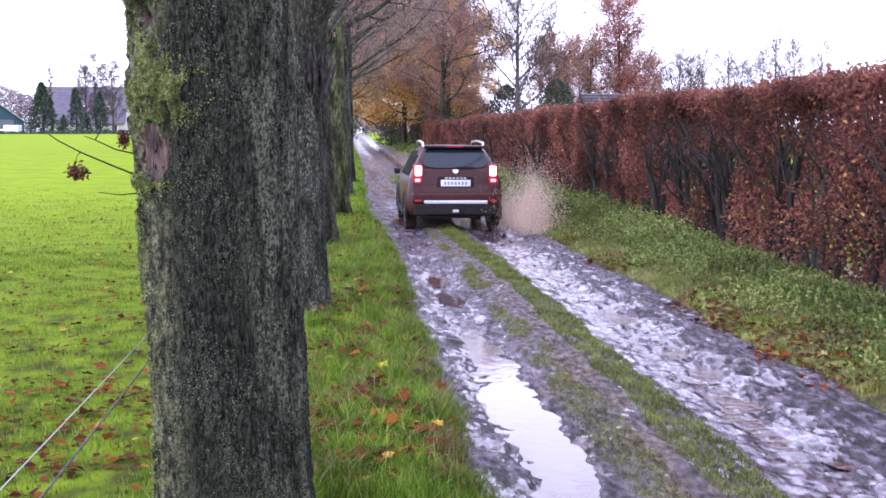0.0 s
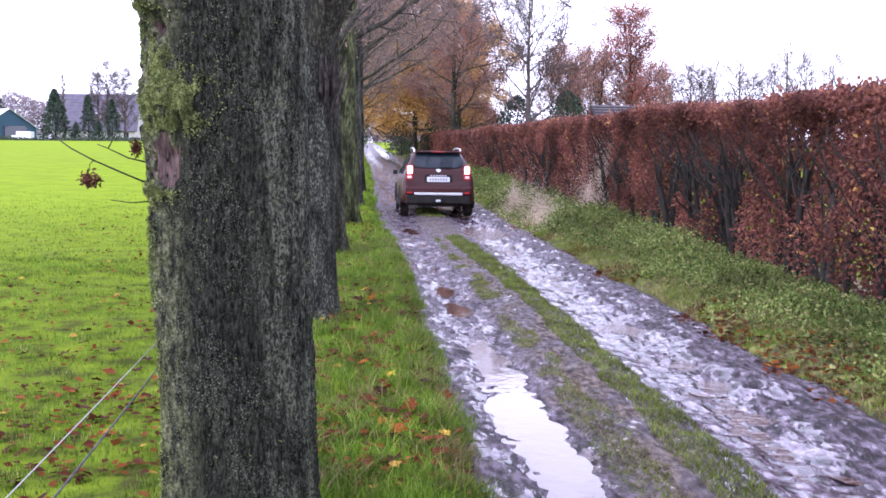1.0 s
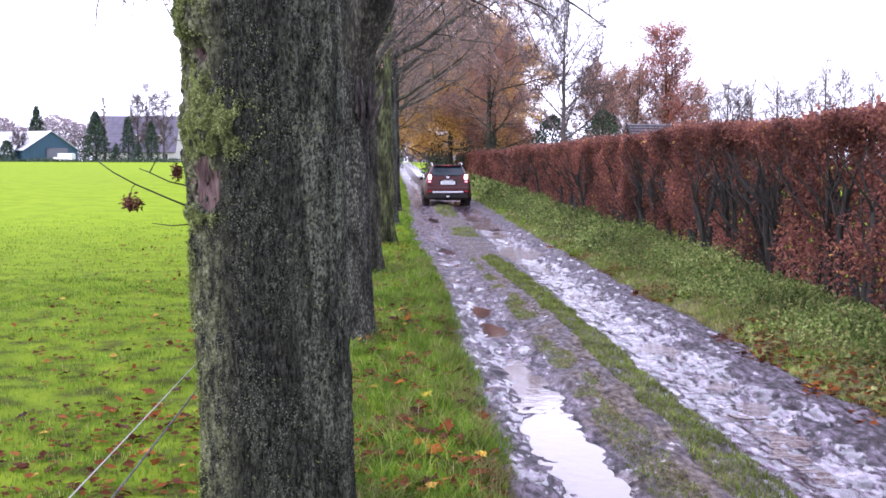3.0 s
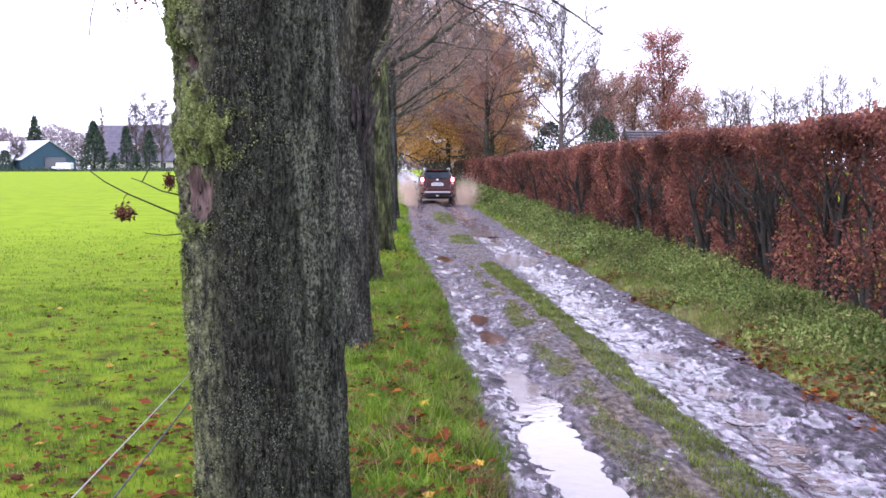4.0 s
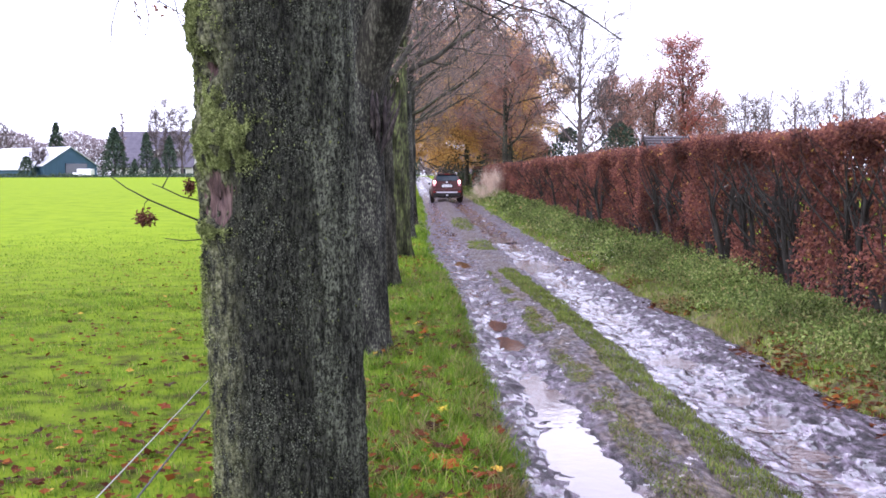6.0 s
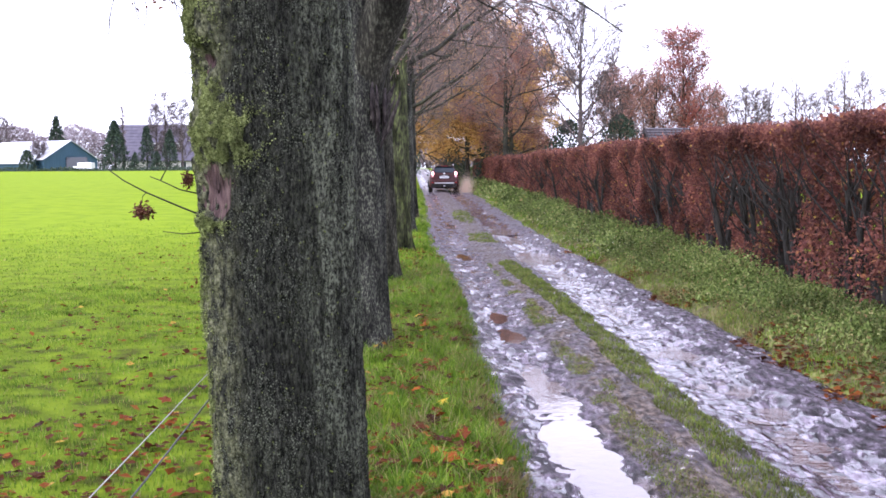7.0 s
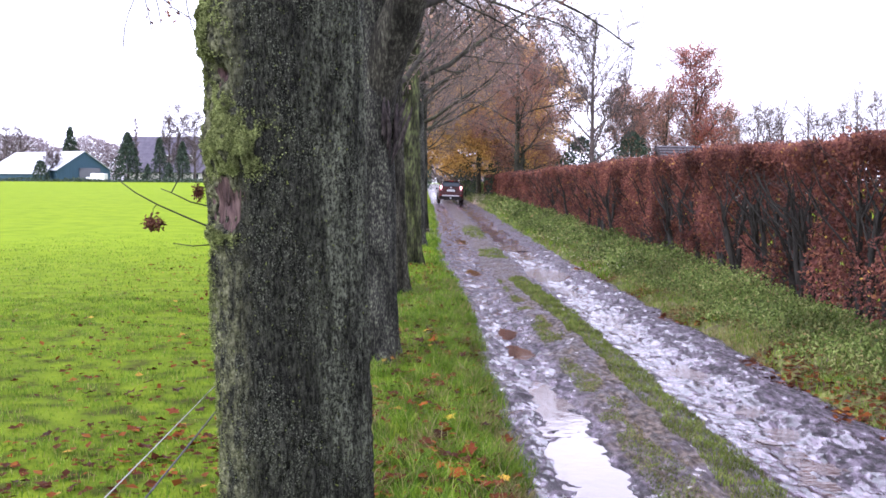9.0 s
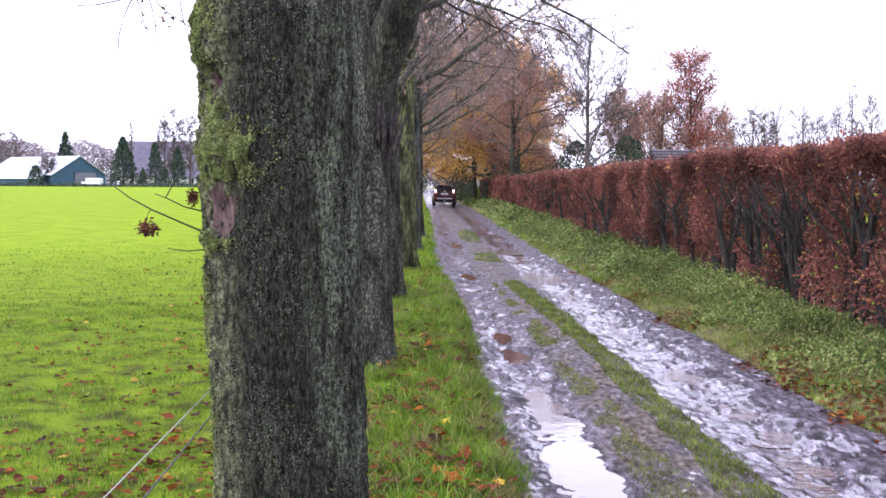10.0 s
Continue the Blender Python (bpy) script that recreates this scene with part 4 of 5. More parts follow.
def near_radius(T, Z):
    """Radius of the near trunk by angle and height, with its swellings, scars and furrows."""
    deg = np.degrees(T) % 360
    R = 0.312 + 0.012 * (Z - 1.2) - 0.004 * Z * Z * (Z > 3)
    R = np.maximum(R, 0.2)
    R = R * (1 + 0.4 * np.exp(-np.clip(Z + 0.1, 0, 9) / 0.25) * (0.7 + 0.4 * np.cos(T * 5)))
    R = R - (0.034 + 0.012 * ss(1.6, 2.4, Z)) * bell(deg, 186, 42)
    R = R + 0.055 * bell(deg, 238, 20) * bell(Z, 1.98, 0.13) + 0.045 * bell(deg, 222, 20) * bell(Z, 2.42, 0.13) + 0.03 * bell(deg, 226, 13) * bell(Z, 1.65, 0.04)
    R = R + 0.018 * bell(deg, 256, 6) * bell(Z, 1.80, 0.16) - 0.03 * bell(deg, 236, 14) * bell(Z, 1.77, 0.09) - 0.045 * bell(deg, 231, 8) * bell(Z, 2.25, 0.045)
    R = R + 0.012 * np.cos(3 * T + 1.0) + 0.008 * np.cos(5 * T + Z)

    def nz(s, h, seed):
        q = np.stack([np.cos(T).ravel() * 0.31 / s, np.sin(T).ravel() * 0.31 / s, Z.ravel() / h], 1)
        return vnoise(q, seed).reshape(T.shape)
    mid = nz(0.09, 0.35, 1) - 0.5
    a, b = nz(0.018, 0.085, 2), nz(0.010, 0.035, 3)
    ridge = np.minimum(np.abs(2 * a - 1) * 2.2, 1) * 0.7 + np.minimum(np.abs(2 * b - 1) * 2, 1) * 0.3
    knobs = (nz(0.030, 0.035, 4) - 0.4) * (bell(deg, 205, 34)) * ss(1.2, 1.8, Z) + 0.9 * (nz(0.07, 0.10, 5) - 0.5) * bell(deg, 195, 34) * ss(1.3, 1.7, Z)
    return R + 0.018 * mid + 0.015 * (ridge - 0.7) + 0.045 * knobs


NEAR = Matrix.Translation((-0.515, 4.10, 0.0)) @ Matrix.Rotation(radians(-1.2), 4, "Y")


def near_tree():
    rng = np.random.default_rng(77)
    t = thing("avenue_tree", "old tree trunk with furrowed bark, moss, lichen and branch scars", "tree", NEAR, "avenue trees")
    sides = 340
    zs = lines((-0.25, 0.4, 0.03), (0.4, 2.9, 0.0085), (2.9, 7.5, 0.06))
    th = np.linspace(0, 2 * math.pi, sides, endpoint=False)
    Z, T = np.meshgrid(zs, th, indexing="ij")
    R = near_radius(T, Z)
    v = np.stack([R * np.cos(T), R * np.sin(T), Z], 2).reshape(-1, 3)
    k = len(zs)
    i = np.arange(k - 1)[:, None] * sides + np.arange(sides)[None]
    j = np.arange(k - 1)[:, None] * sides + (np.arange(sides)[None] + 1) % sides
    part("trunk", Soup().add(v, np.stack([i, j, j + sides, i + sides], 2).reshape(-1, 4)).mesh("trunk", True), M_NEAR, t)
    # moss cushions on the swellings and down the field side
    spots = []
    for deg, z, sd, sz, n in ((236, 1.99, 13, 0.05, 34000), (246, 1.93, 8, 0.03, 12000), (216, 1.95, 9, 0.05, 8000), (228, 2.12, 8, 0.03, 7000), (216, 2.43, 11, 0.08, 14000), (226, 1.645, 7, 0.018, 5000), (205, 1.4, 7, 0.14, 5000), (208, 0.98, 7, 0.05, 3000), (215, 2.18, 7, 0.03, 3500), (210, 0.6, 8, 0.15, 3000)):
        spots.append(np.stack([rng.normal(deg, sd, n), rng.normal(z, sz, n)], 1))
    q = np.concatenate(spots)
    keep = vnoise(np.stack([q[:, 0] / 5, q[:, 1] / 0.03, q[:, 0] * 0], 1), 6) + 0.5 * vnoise(np.stack([q[:, 0] / 16, q[:, 1] / 0.09, q[:, 0] * 0], 1), 8) > 0.60
    scar = (bell(q[:, 0], 236, 17) * bell(q[:, 1], 1.765, 0.11) > 0.33) | (bell(q[:, 0], 233, 11) * bell(q[:, 1], 2.25, 0.06) > 0.35)
    q = q[keep & ~scar]
    T = np.radians(q[:, 0])
    R = near_radius(T, q[:, 1]) + rng.uniform(-0.006, 0.007, len(q))
    P = np.stack([R * np.cos(T), R * np.sin(T), q[:, 1]], 1)
    part("moss", Soup().add(*leaves(rng, P, 0.008, 0.8, 0.2, 0.2)).mesh("moss"), M_MOSS, t, "yellow-green moss cushions", "stuff")
    # branch scars
    for deg, z, w, h in ((233, 1.762, 0.118, 0.128), (231, 2.25, 0.066, 0.062)):
        th = np.linspace(0, 2 * math.pi, 24, endpoint=False)
        s = Soup()
        rows = []
        for f in (0.05, 0.55, 1.0):
            a = radians(deg) + w * f * np.cos(th) * (0.72 + 0.28 * np.sin(th)) / 0.31 + 0.05 * f * np.sin(th)
            zz = z + h * f * np.sin(th)
            a = a + 0.02 * np.sin(th * 2 + 1 + z) * f
            r = near_radius(a, zz) * 0.4 + 0.6 * (near_radius(np.full(1, radians(deg)), np.full(1, z))[0] + 0.012 * f) + 0.004
            rows.append(np.stack([r * np.cos(a), r * np.sin(a), zz], 1))
        v = np.concatenate(rows)
        f = [[r * 24 + c, r * 24 + (c + 1) % 24, (r + 1) * 24 + (c + 1) % 24, (r + 1) * 24 + c] for r in range(2) for c in range(24)] + [list(range(24))]
        s.v, s.f, s.n = [v], f, len(v)
        part("branch_scar", s.mesh("branch_scar", True), M_SCAR, t, "oval reddish healed branch scar")
    # limbs above the view
    limbs = [((0.2 * math.cos(a), 0.2 * math.sin(a), 4.2 + 0.45 * i), (math.cos(a), math.sin(a), 0.7), 4.2, 0.1) for i, a in enumerate((0.4, 2.2, 4.1, 5.3, 1.2, 3.2))]
    wood, fine, lv = crown(rng, limbs, 7, 7, 2, 1.0, 0.05, 900, 0.06)
    part("branchwork", wood.mesh("branchwork", True), M_BARK_FAR, t, kind="stuff")
    part("twig_mass", fine.mesh("twig_mass"), M_TWIG, t, kind="stuff")
    # thin shoots on the field side, some with withered seed bunches
    inv = NEAR.inverted()

    def loc(*pts):
        return [tuple(inv @ Vector(p)) for p in pts]
    for pts, r in (([(-0.80, 3.98, 1.655), (-0.90, 3.95, 1.70), (-1.02, 3.93, 1.755), (-1.10, 3.92, 1.80), (-1.16, 3.92, 1.845)], 0.0042),
                   ([(-0.82, 3.98, 1.745), (-0.90, 3.96, 1.765), (-0.97, 3.95, 1.80), (-1.01, 3.95, 1.815)], 0.0034),
                   ([(-0.97, 3.95, 1.80), (-0.94, 3.96, 1.86), (-0.955, 3.96, 1.93)], 0.0026),
                   ([(-0.82, 3.97, 1.60), (-0.89, 3.95, 1.595), (-0.965, 3.95, 1.605)], 0.003),
                   ([(-0.84, 4.0, 2.205), (-0.90, 3.98, 2.215), (-0.935, 3.98, 2.215)], 0.0025),
                   ([(-1.02, 3.93, 1.755), (-1.035, 3.93, 1.74), (-1.035, 3.93, 1.715)], 0.002)):
        ts = TubeSoup()
        ts.tube(loc(*pts), np.linspace(r, r * 0.5, len(pts)), 6, True)
        part("shoot", ts.mesh("shoot", True), M_STEM, t, "thin bare shoot")
    for c, n, s in (((-1.045, 3.93, 1.685), 110, 0.02), ((-1.015, 3.93, 1.682), 80, 0.018), ((-0.865, 3.95, 1.805), 260, 0.015)):
        P = np.array(loc(*(np.array(c) + rng.normal(size=(n, 3)) * (0.009, 0.009, 0.012))))
        part("seed_head", Soup().add(*leaves(rng, P, s, 0.5, 0.2, 0.6)).mesh("seed_head"), M_SEED, t, "withered reddish-brown seed bunch")
    return t


M_SEED = foliage("withered_seeds", [(0.0, (0.05, 0.018, 0.014)), (0.6, (0.13, 0.045, 0.03)), (1.0, (0.25, 0.11, 0.06))], 0.6, 0.2)
near_tree()

# hanging twig tips of a crown by the meadow, above the view
hang = thing("hanging_branch", "dark thin twigs hanging from a crown over the meadow", "branch")
rng = np.random.default_rng(12)
hw = TubeSoup()
for k in range(6):
    p = np.array((-1.75 + 0.05 * k, 6.4 + rng.normal() * 0.2, 3.02))
    hw.tube(wander(rng, p, (-0.35 + rng.normal() * 0.5, rng.normal() * 0.3, -0.9), rng.uniform(0.3, 0.48), 5, 0.25, 0.05), np.linspace(0.006, 0.004, 5), 4)
hw.tube([(-0.75, 4.6, 5.0), (-1.2, 5.6, 3.9), (-1.75, 6.4, 3.02), (-1.35, 6.4, 3.02)], (0.02, 0.015, 0.007, 0.004), 5)
part("twig_mass", hw.mesh("twig_mass"), M_STEM, hang, kind="stuff")
P = np.stack([rng.uniform(-1.72, -1.52, 14), 6.4 + rng.normal(0, 0.1, 14), 2.90 + rng.normal(0, 0.05, 14)], 1)
part("withered_foliage", Soup().add(*leaves(rng, P, 0.05, 0.5, 0.2, 0.6)).mesh("withered_foliage"), M_SEED, hang, kind="stuff")

# the stout limb of the second tree
rng = np.random.default_rng(3)
stub = TubeSoup()
stub.tube([(-0.55, 10.27, 2.0), (-0.53, 10.26, 2.5), (-0.46, 10.22, 2.85), (-0.35, 10.15, 3.15), (-0.23, 10.05, 3.42), (-0.12, 9.95, 3.75), (0.05, 9.8, 4.2), (0.4, 9.5, 5.2)], (0.17, 0.205, 0.215, 0.215, 0.205, 0.18, 0.15, 0.1), 18)
lo = stub.mesh("limb", True)
lo.transform(kinds[0].matrix_basis.inverted())
part("limb", lo, M_BARK_FAR, kinds[0], "stout dark limb")


# callused lips round an old wound of the second tree
rng = np.random.default_rng(35)
lips = TubeSoup()
for k in range(9):
    a = radians(-62 + 7 * k)
    cx, cy = -0.53 + 0.252 * math.cos(a), 10.25 + 0.252 * math.sin(a)
    top = 2.62 - 0.05 * abs(k - 4) + rng.uniform(-0.04, 0.04)
    lips.tube(wander(rng, (cx, cy, 2.02 + 0.07 * abs(k - 4)), (0.1 * (4 - k) * 0.3, -0.02, 1), top - 2.05, 8, 0.13, 0.12), np.array((0.008, 0.018, 0.026, 0.03, 0.028, 0.024, 0.016, 0.006)) * rng.uniform(0.5, 0.95), 8, True)
me = lips.mesh("callus", True)
me.transform(kinds[0].matrix_basis.inverted())
part("callus", me, M_CALLUS, kinds[0], "twisted purplish callus round an old wound", "stuff")


# branches of the third tree that droop over the lane
rng = np.random.default_rng(64)
over = [((-0.35, 16.2, 5.2), (1.0, -0.25, 0.10), 3.9, 0.045), ((-0.35, 16.2, 4.7), (1.0, 0.15, 0.20), 4.2, 0.045), ((-0.4, 16.1, 5.6), (0.9, -0.4, 0.0), 3.8, 0.045), ((-0.3, 16.3, 5.0), (0.8, 0.5, 0.12), 4.0, 0.04)]
wood, fine, lv = crown(rng, over, 8, 7, 3, 0.9, -0.06, 260, 0.05, 0.0042)
inv = kinds[1].matrix_basis.inverted()
for soup, name, mat in ((wood, "drooping_branch", M_LIMB), (fine, "twig_mass", M_TWIG)):
    me = soup.mesh(name, True)
    me.transform(inv)
    part(name, me, mat, kinds[1], kind="stuff")


# ---- fence wires ----
M_ROPE = plain("white_fence_rope", (0.27, 0.27, 0.23), 0.7)
M_WIRE = surface("rusty_wire", [(0.3, (0.04, 0.04, 0.045)), (0.7, (0.12, 0.11, 0.11))], scale=30, rough=(0.4, 0.7), bump=0)


def fence_wire(label, x, z, r, mat, sag):
    t = thing("fence_wire", label, "wire", group="fence wires")
    s = TubeSoup()
    for y0, y1 in ((-9.0, -2.0), (-2.0, 4.15), (4.15, 10.25), (10.25, 16.3), (16.3, 22.6)):
        u = np.linspace(0, 1, 20)
        pts = np.stack([x + 0.0 * u, y0 + (y1 - y0) * u, z - sag * 4 * u * (1 - u)], 1)
        s.tube(pts, np.full(20, r), 6, True)
    part("strand", s.mesh("strand", True), mat, t)


fence_wire("white electric fence rope along the tree row", -0.865, 0.995, 0.0021, M_ROPE, 0.02)
fence_wire("dark twisted fence wire along the tree row", -0.85, 0.90, 0.0035, M_WIRE, 0.05)


# ---- grass, weeds and fallen leaves ----
def scatter(rng, n, x0, x1, y0, y1, power=1.0):
    x = rng.uniform(x0, x1, n)
    y = y0 + (y1 - y0) * rng.uniform(0, 1, n) ** power
    return x, y


rng = np.random.default_rng(21)
gr, dry, track = Soup(), Soup(), Soup()
for n, x0, x1, y0, y1, h, w, pw in ((46000, -1.2, 0.75, 4.2, 14, 0.075, 0.006, 1.3), (95000, -8.6, -1.0, 4.8, 16, 0.045, 0.006, 1.2), (26000, -1.2, 0.7, 13, 30, 0.085, 0.012, 1.3),
                                   (42000, -13, -1, 13, 38, 0.045, 0.013, 1.5), (9000, -1, 0.6, 30, 70, 0.10, 0.03, 1.2), (20000, 3.4, 4.6, 4.5, 20, 0.08, 0.007, 1.2), (14000, 3.4, 4.8, 20, 60, 0.12, 0.02, 1.3)):
    x, y = scatter(rng, n, x0, x1, y0, y1, pw)
    tuft = n2(x, y, 0.35, 0.35, 41) + 0.5 * n2(x, y, 0.12, 0.12, 42)
    left = x < 2
    keep = np.where(left, x < edge_l(y) + 0.05 + 0.05 * tuft, x > edge_r(y) - 0.04 + 0.25 * np.abs(tuft)) & (rng.uniform(-1.2, 0.6, n) < tuft + 0.2)
    if x0 < -4:
        keep &= (rng.uniform(0, 1, n) < ss(x0, x0 + 3.0, x)) & (rng.uniform(0, 1, n) < (1.0 if y1 < 20 else ss(y1, y1 - 14, y)))
    x, y, tuft = x[keep], y[keep], tuft[keep]
    P = np.stack([x, y, land_z(x, y) - 0.004], 1)
    hh = h * (0.75 + 0.45 * np.clip(tuft, -0.5, 1)) * np.where(x < 2, 1 + 0.4 * ss(0.5, 0.1, np.abs(x - 0.45)), 1)
    add_mixed(gr, *blades(rng, P, hh, w))
# the crown of the lane: green on one side, worn and brown on the other
for n, y0, y1, h, w in ((24000, 4.5, 12, 0.045, 0.007), (16000, 12, 20.2, 0.05, 0.012), (1500, 24.5, 29, 0.06, 0.02), (1300, 33, 41, 0.06, 0.03)):
    x, y = rng.uniform(1.4, 2.3, n), rng.uniform(y0, y1, n)
    mid = 2.02 - 0.22 * ss(12, 20, y)
    tuft = n2(x, y, 0.2, 0.5, 43)
    keep = (np.abs(x - mid) < 0.18 + 0.07 * tuft) & (y < 20.2 + 0.4 * tuft) | ((y > 24) & (np.hypot((x - 1.75) / 0.35, (y - (26.7 if y0 < 30 else 37)) / (2 if y0 < 30 else 4)) < 1 + 0.3 * tuft))
    P = np.stack([x, y, road_z(x, y) - 0.004], 1)
    keep &= rng.uniform(-0.9, 0.5, n) < n2(x, y, 0.09, 0.14, 45) + 0.45
    add_mixed(track, *blades(rng, P[keep], h * 0.8, w, 0.6))
    worn = (np.abs(x - mid + 0.52) < 0.13 + 0.08 * tuft) & (n2(x, y, 0.16, 0.4, 46) > -0.1) & (y < 20)
    add_mixed(track, *blades(rng, P[worn], h * 0.45, w, 0.9))
    add_mixed(dry, *blades(rng, P[worn][::2] + (0.05, 0, 0), h * 0.5, w, 0.9))
for k in range(620):
    cx, cy = rng.uniform(-1.0, 0.66), 4.6 + 15 * rng.uniform() ** 1.4
    n = rng.integers(14, 40)
    x, y = cx + rng.normal(0, 0.045, n), cy + rng.normal(0, 0.05, n)
    keep = x < edge_l(y) + 0.03
    P = np.stack([x, y, land_z(x, y)], 1)[keep]
    if len(P):
        add_mixed(gr, *blades(rng, P, rng.uniform(0.08, 0.15), 0.007, 0.8))
x, y = rng.uniform(3.4, 4.6, 17000), 4.6 + 30 * rng.uniform(0, 1, 17000) ** 1.3
keep = (x > edge_r(y) + 0.02) & (n2(x, y, 0.5, 0.9, 44) > 0.0)
P = np.stack([x, y, land_z(x, y)], 1)[keep]
add_mixed(dry, *blades(rng, P, 0.09, 0.008, 1.0))
# tufts of bleached grass along the edge of the verge
for k in range(320):
    cx, cy = rng.uniform(-0.9, 0.55), 4.8 + 14 * rng.uniform() ** 1.4
    if k % 3 == 0:
        cx = float(edge_l(cy)) - rng.uniform(0.02, 0.2)
    n = rng.integers(12, 34)
    x, y = cx + rng.normal(0, 0.05, n), cy + rng.normal(0, 0.06, n)
    P = np.stack([x, y, land_z(x, y)], 1)
    add_mixed(dry, *blades(rng, P, rng.uniform(0.07, 0.13), 0.006, 0.9))
# rank grass round the feet of the trees
for tx, ty in [(-0.515, 4.1)] + ROW[:6]:
    n = 420
    a, r = rng.uniform(0, 2 * math.pi, n), 0.28 + np.abs(rng.normal(0, 0.10, n))
    x, y = tx + r * np.cos(a), ty + r * np.sin(a)
    P = np.stack([x, y, land_z(x, y) - 0.01], 1)
    wide = 0.007 + 0.0007 * ty
    add_mixed(gr, *blades(rng, P[: n // 2], 0.07, wide, 0.7))
    add_mixed(dry, *blades(rng, P[n // 2:], 0.06, wide, 0.8))
gob = part("grass", gr.mesh("grass"), M_GRASS, None, "wet green grass of the meadow, verges and lane crown", "stuff")
gob["category"] = "grass"
tob = part("track_grass", track.mesh("track_grass"), M_TRACK, None, "short muddied grass on the crown of the lane", "stuff")
tob["category"] = "grass"
dob = part("dry_grass", dry.mesh("dry_grass"), M_STRAW, None, "bleached tufts of dead grass beside the lane", "stuff")
dob["category"] = "grass"

# nettles and brambles below the hedge
rng = np.random.default_rng(22)
wd, ws = Soup(), TubeSoup()
for n, y0, y1, size in ((900, 4.8, 20, 0.05), (760, 20, 42, 0.08), (400, 42, 88, 0.15)):
    for k in range(n):
        cy = rng.uniform(y0, y1)
        cx = 5.25 - abs(rng.normal(0, 0.62)) - 0.03
        if cx < float(edge_r(cy)) + 0.35:
            continue
        hgt = rng.uniform(0.22, 0.58) * (0.45 + 0.55 * ss(3.8, 5.0, cx)) * (1 + 0.2 * ss(30, 50, cy))
        g = float(land_z(np.array([cx]), np.array([cy]))[0])
        hgt *= 0.75 + 0.5 * float(n2(cx, cy, 0.8, 1.2, 71))
        hgt *= 0.35 + 0.65 * float(ss(11, 19, cy))
        m = int(rng.integers(38, 76))
        zz = rng.uniform(0, 1, m) ** 0.6 * hgt
        spread = 0.17 + 0.05 * size / 0.055
        P = np.stack([cx + rng.normal(0, spread, m) * 0.8, cy + rng.normal(0, spread, m), g + zz], 1)
        wd.add(*leaves(rng, P, size, 0.55, 0.12, 0.25))
        for q in range(3):
            ws.tube(wander(rng, (cx + rng.normal() * 0.08, cy + rng.normal() * 0.08, g), (rng.normal() * 0.3, rng.normal() * 0.3, 1), hgt * 1.05, 4, 0.1, 0), (0.005, 0.004, 0.003, 0.002), 3)
weeds = thing("nettles", "dense green nettles and brambles below the hedge", "weeds", kind="stuff")
part("foliage", wd.mesh("foliage"), M_WEED, weeds, kind="stuff")
part("stalk_mass", ws.mesh("stalk_mass"), M_STRAW, weeds, kind="stuff")


def maple_leaf(seed):
    """A curled fallen leaf with five lobes."""
    rng = np.random.default_rng(seed)
    v, k = [(0, 0, 0.012)], 15
    for i in range(k):
        a = 2 * math.pi * i / k
        r = (1.0 if i % 3 == 0 else 0.62 if i % 3 == 1 else 0.55) * (0.75 if i in (6, 7, 8, 9) else 1) * 0.055
        v.append((r * math.cos(a), r * math.sin(a), 0.008 + 0.018 * rng.uniform() * math.cos(2 * a + seed) ** 2))
    me = bpy.data.meshes.new("fallen_leaf")
    me.from_pydata(v, [], [[0, 1 + i, 1 + (i + 1) % k] for i in range(k)])
    return me


def leaf_paint():
    m = bpy.data.materials.new("fallen_leaf_tones")
    m.use_nodes = True
    n, l = m.node_tree.nodes, m.node_tree.links
    info = n.new("ShaderNodeObjectInfo")
    r = ramp(n, [(0.0, (0.035, 0.016, 0.010)), (0.45, (0.085, 0.03, 0.014)), (0.78, (0.16, 0.042, 0.016)), (0.93, (0.30, 0.085, 0.016)), (0.985, (0.36, 0.18, 0.06)), (1.0, (0.70, 0.48, 0.04))])
    l.new(info.outputs["Random"], r.inputs[0])
    l.new(r.outputs[0], n["Principled BSDF"].inputs["Base Color"])
    n["Principled BSDF"].inputs["Roughness"].default_value = 0.5
    n["Principled BSDF"].inputs["Specular IOR Level"].default_value = 0.02
    return m


rng = np.random.default_rng(23)
litter = thing("fallen_leaves", "orange and brown fallen leaves scattered over the grass", "leaves", kind="stuff")
M_FALLEN = leaf_paint()
shapes = [maple_leaf(s) for s in range(5)]
count = 0
while count < 290:
    cx, cy = (-0.9 + rng.normal(0, 1.1), 5.2 + 7.5 * rng.uniform() ** 1.2) if rng.uniform() < 0.74 else (rng.uniform(-0.3, 0.6), rng.uniform(5.5, 13))
    if cx > 0.6 or cx < -4.5 or n2(cx, cy, 0.9, 0.9, 51) < rng.uniform(-0.8, 0.2):
        continue
    ob = part("fallen_leaf", shapes[count % 5], M_FALLEN, litter)
    ob.matrix_basis = pose(cx, cy, float(land_z(np.array([cx]), np.array([cy]))[0]) + (0.055 if cx > -0.6 else 0.022), rng.uniform(-22, 22), rng.uniform(-22, 22), rng.uniform(0, 360))
    s = rng.uniform(0.7, 1.4)
    ob.scale = (s, s, s)
    count += 1
n = 5200
x = np.where(rng.uniform(size=n) < 0.7, -0.8 + rng.normal(0, 1.4, n), rng.uniform(-6, 0.6, n))
y = 5 + 22 * rng.uniform(0, 1, n) ** 1.5
clump = n2(x, y, 0.7, 0.7, 52)
keep = (x < 0.6) & (clump > -0.15)
xr, yr = 3.3 + 1.1 * rng.uniform(0, 1, 5200) ** 1.4, rng.uniform(5, 24, 5200)
kr = n2(xr, yr, 0.5, 0.9, 53) + 0.7 * bell(xr, 3.85, 0.3) * bell(yr, 9.6, 1.6) > 0.12
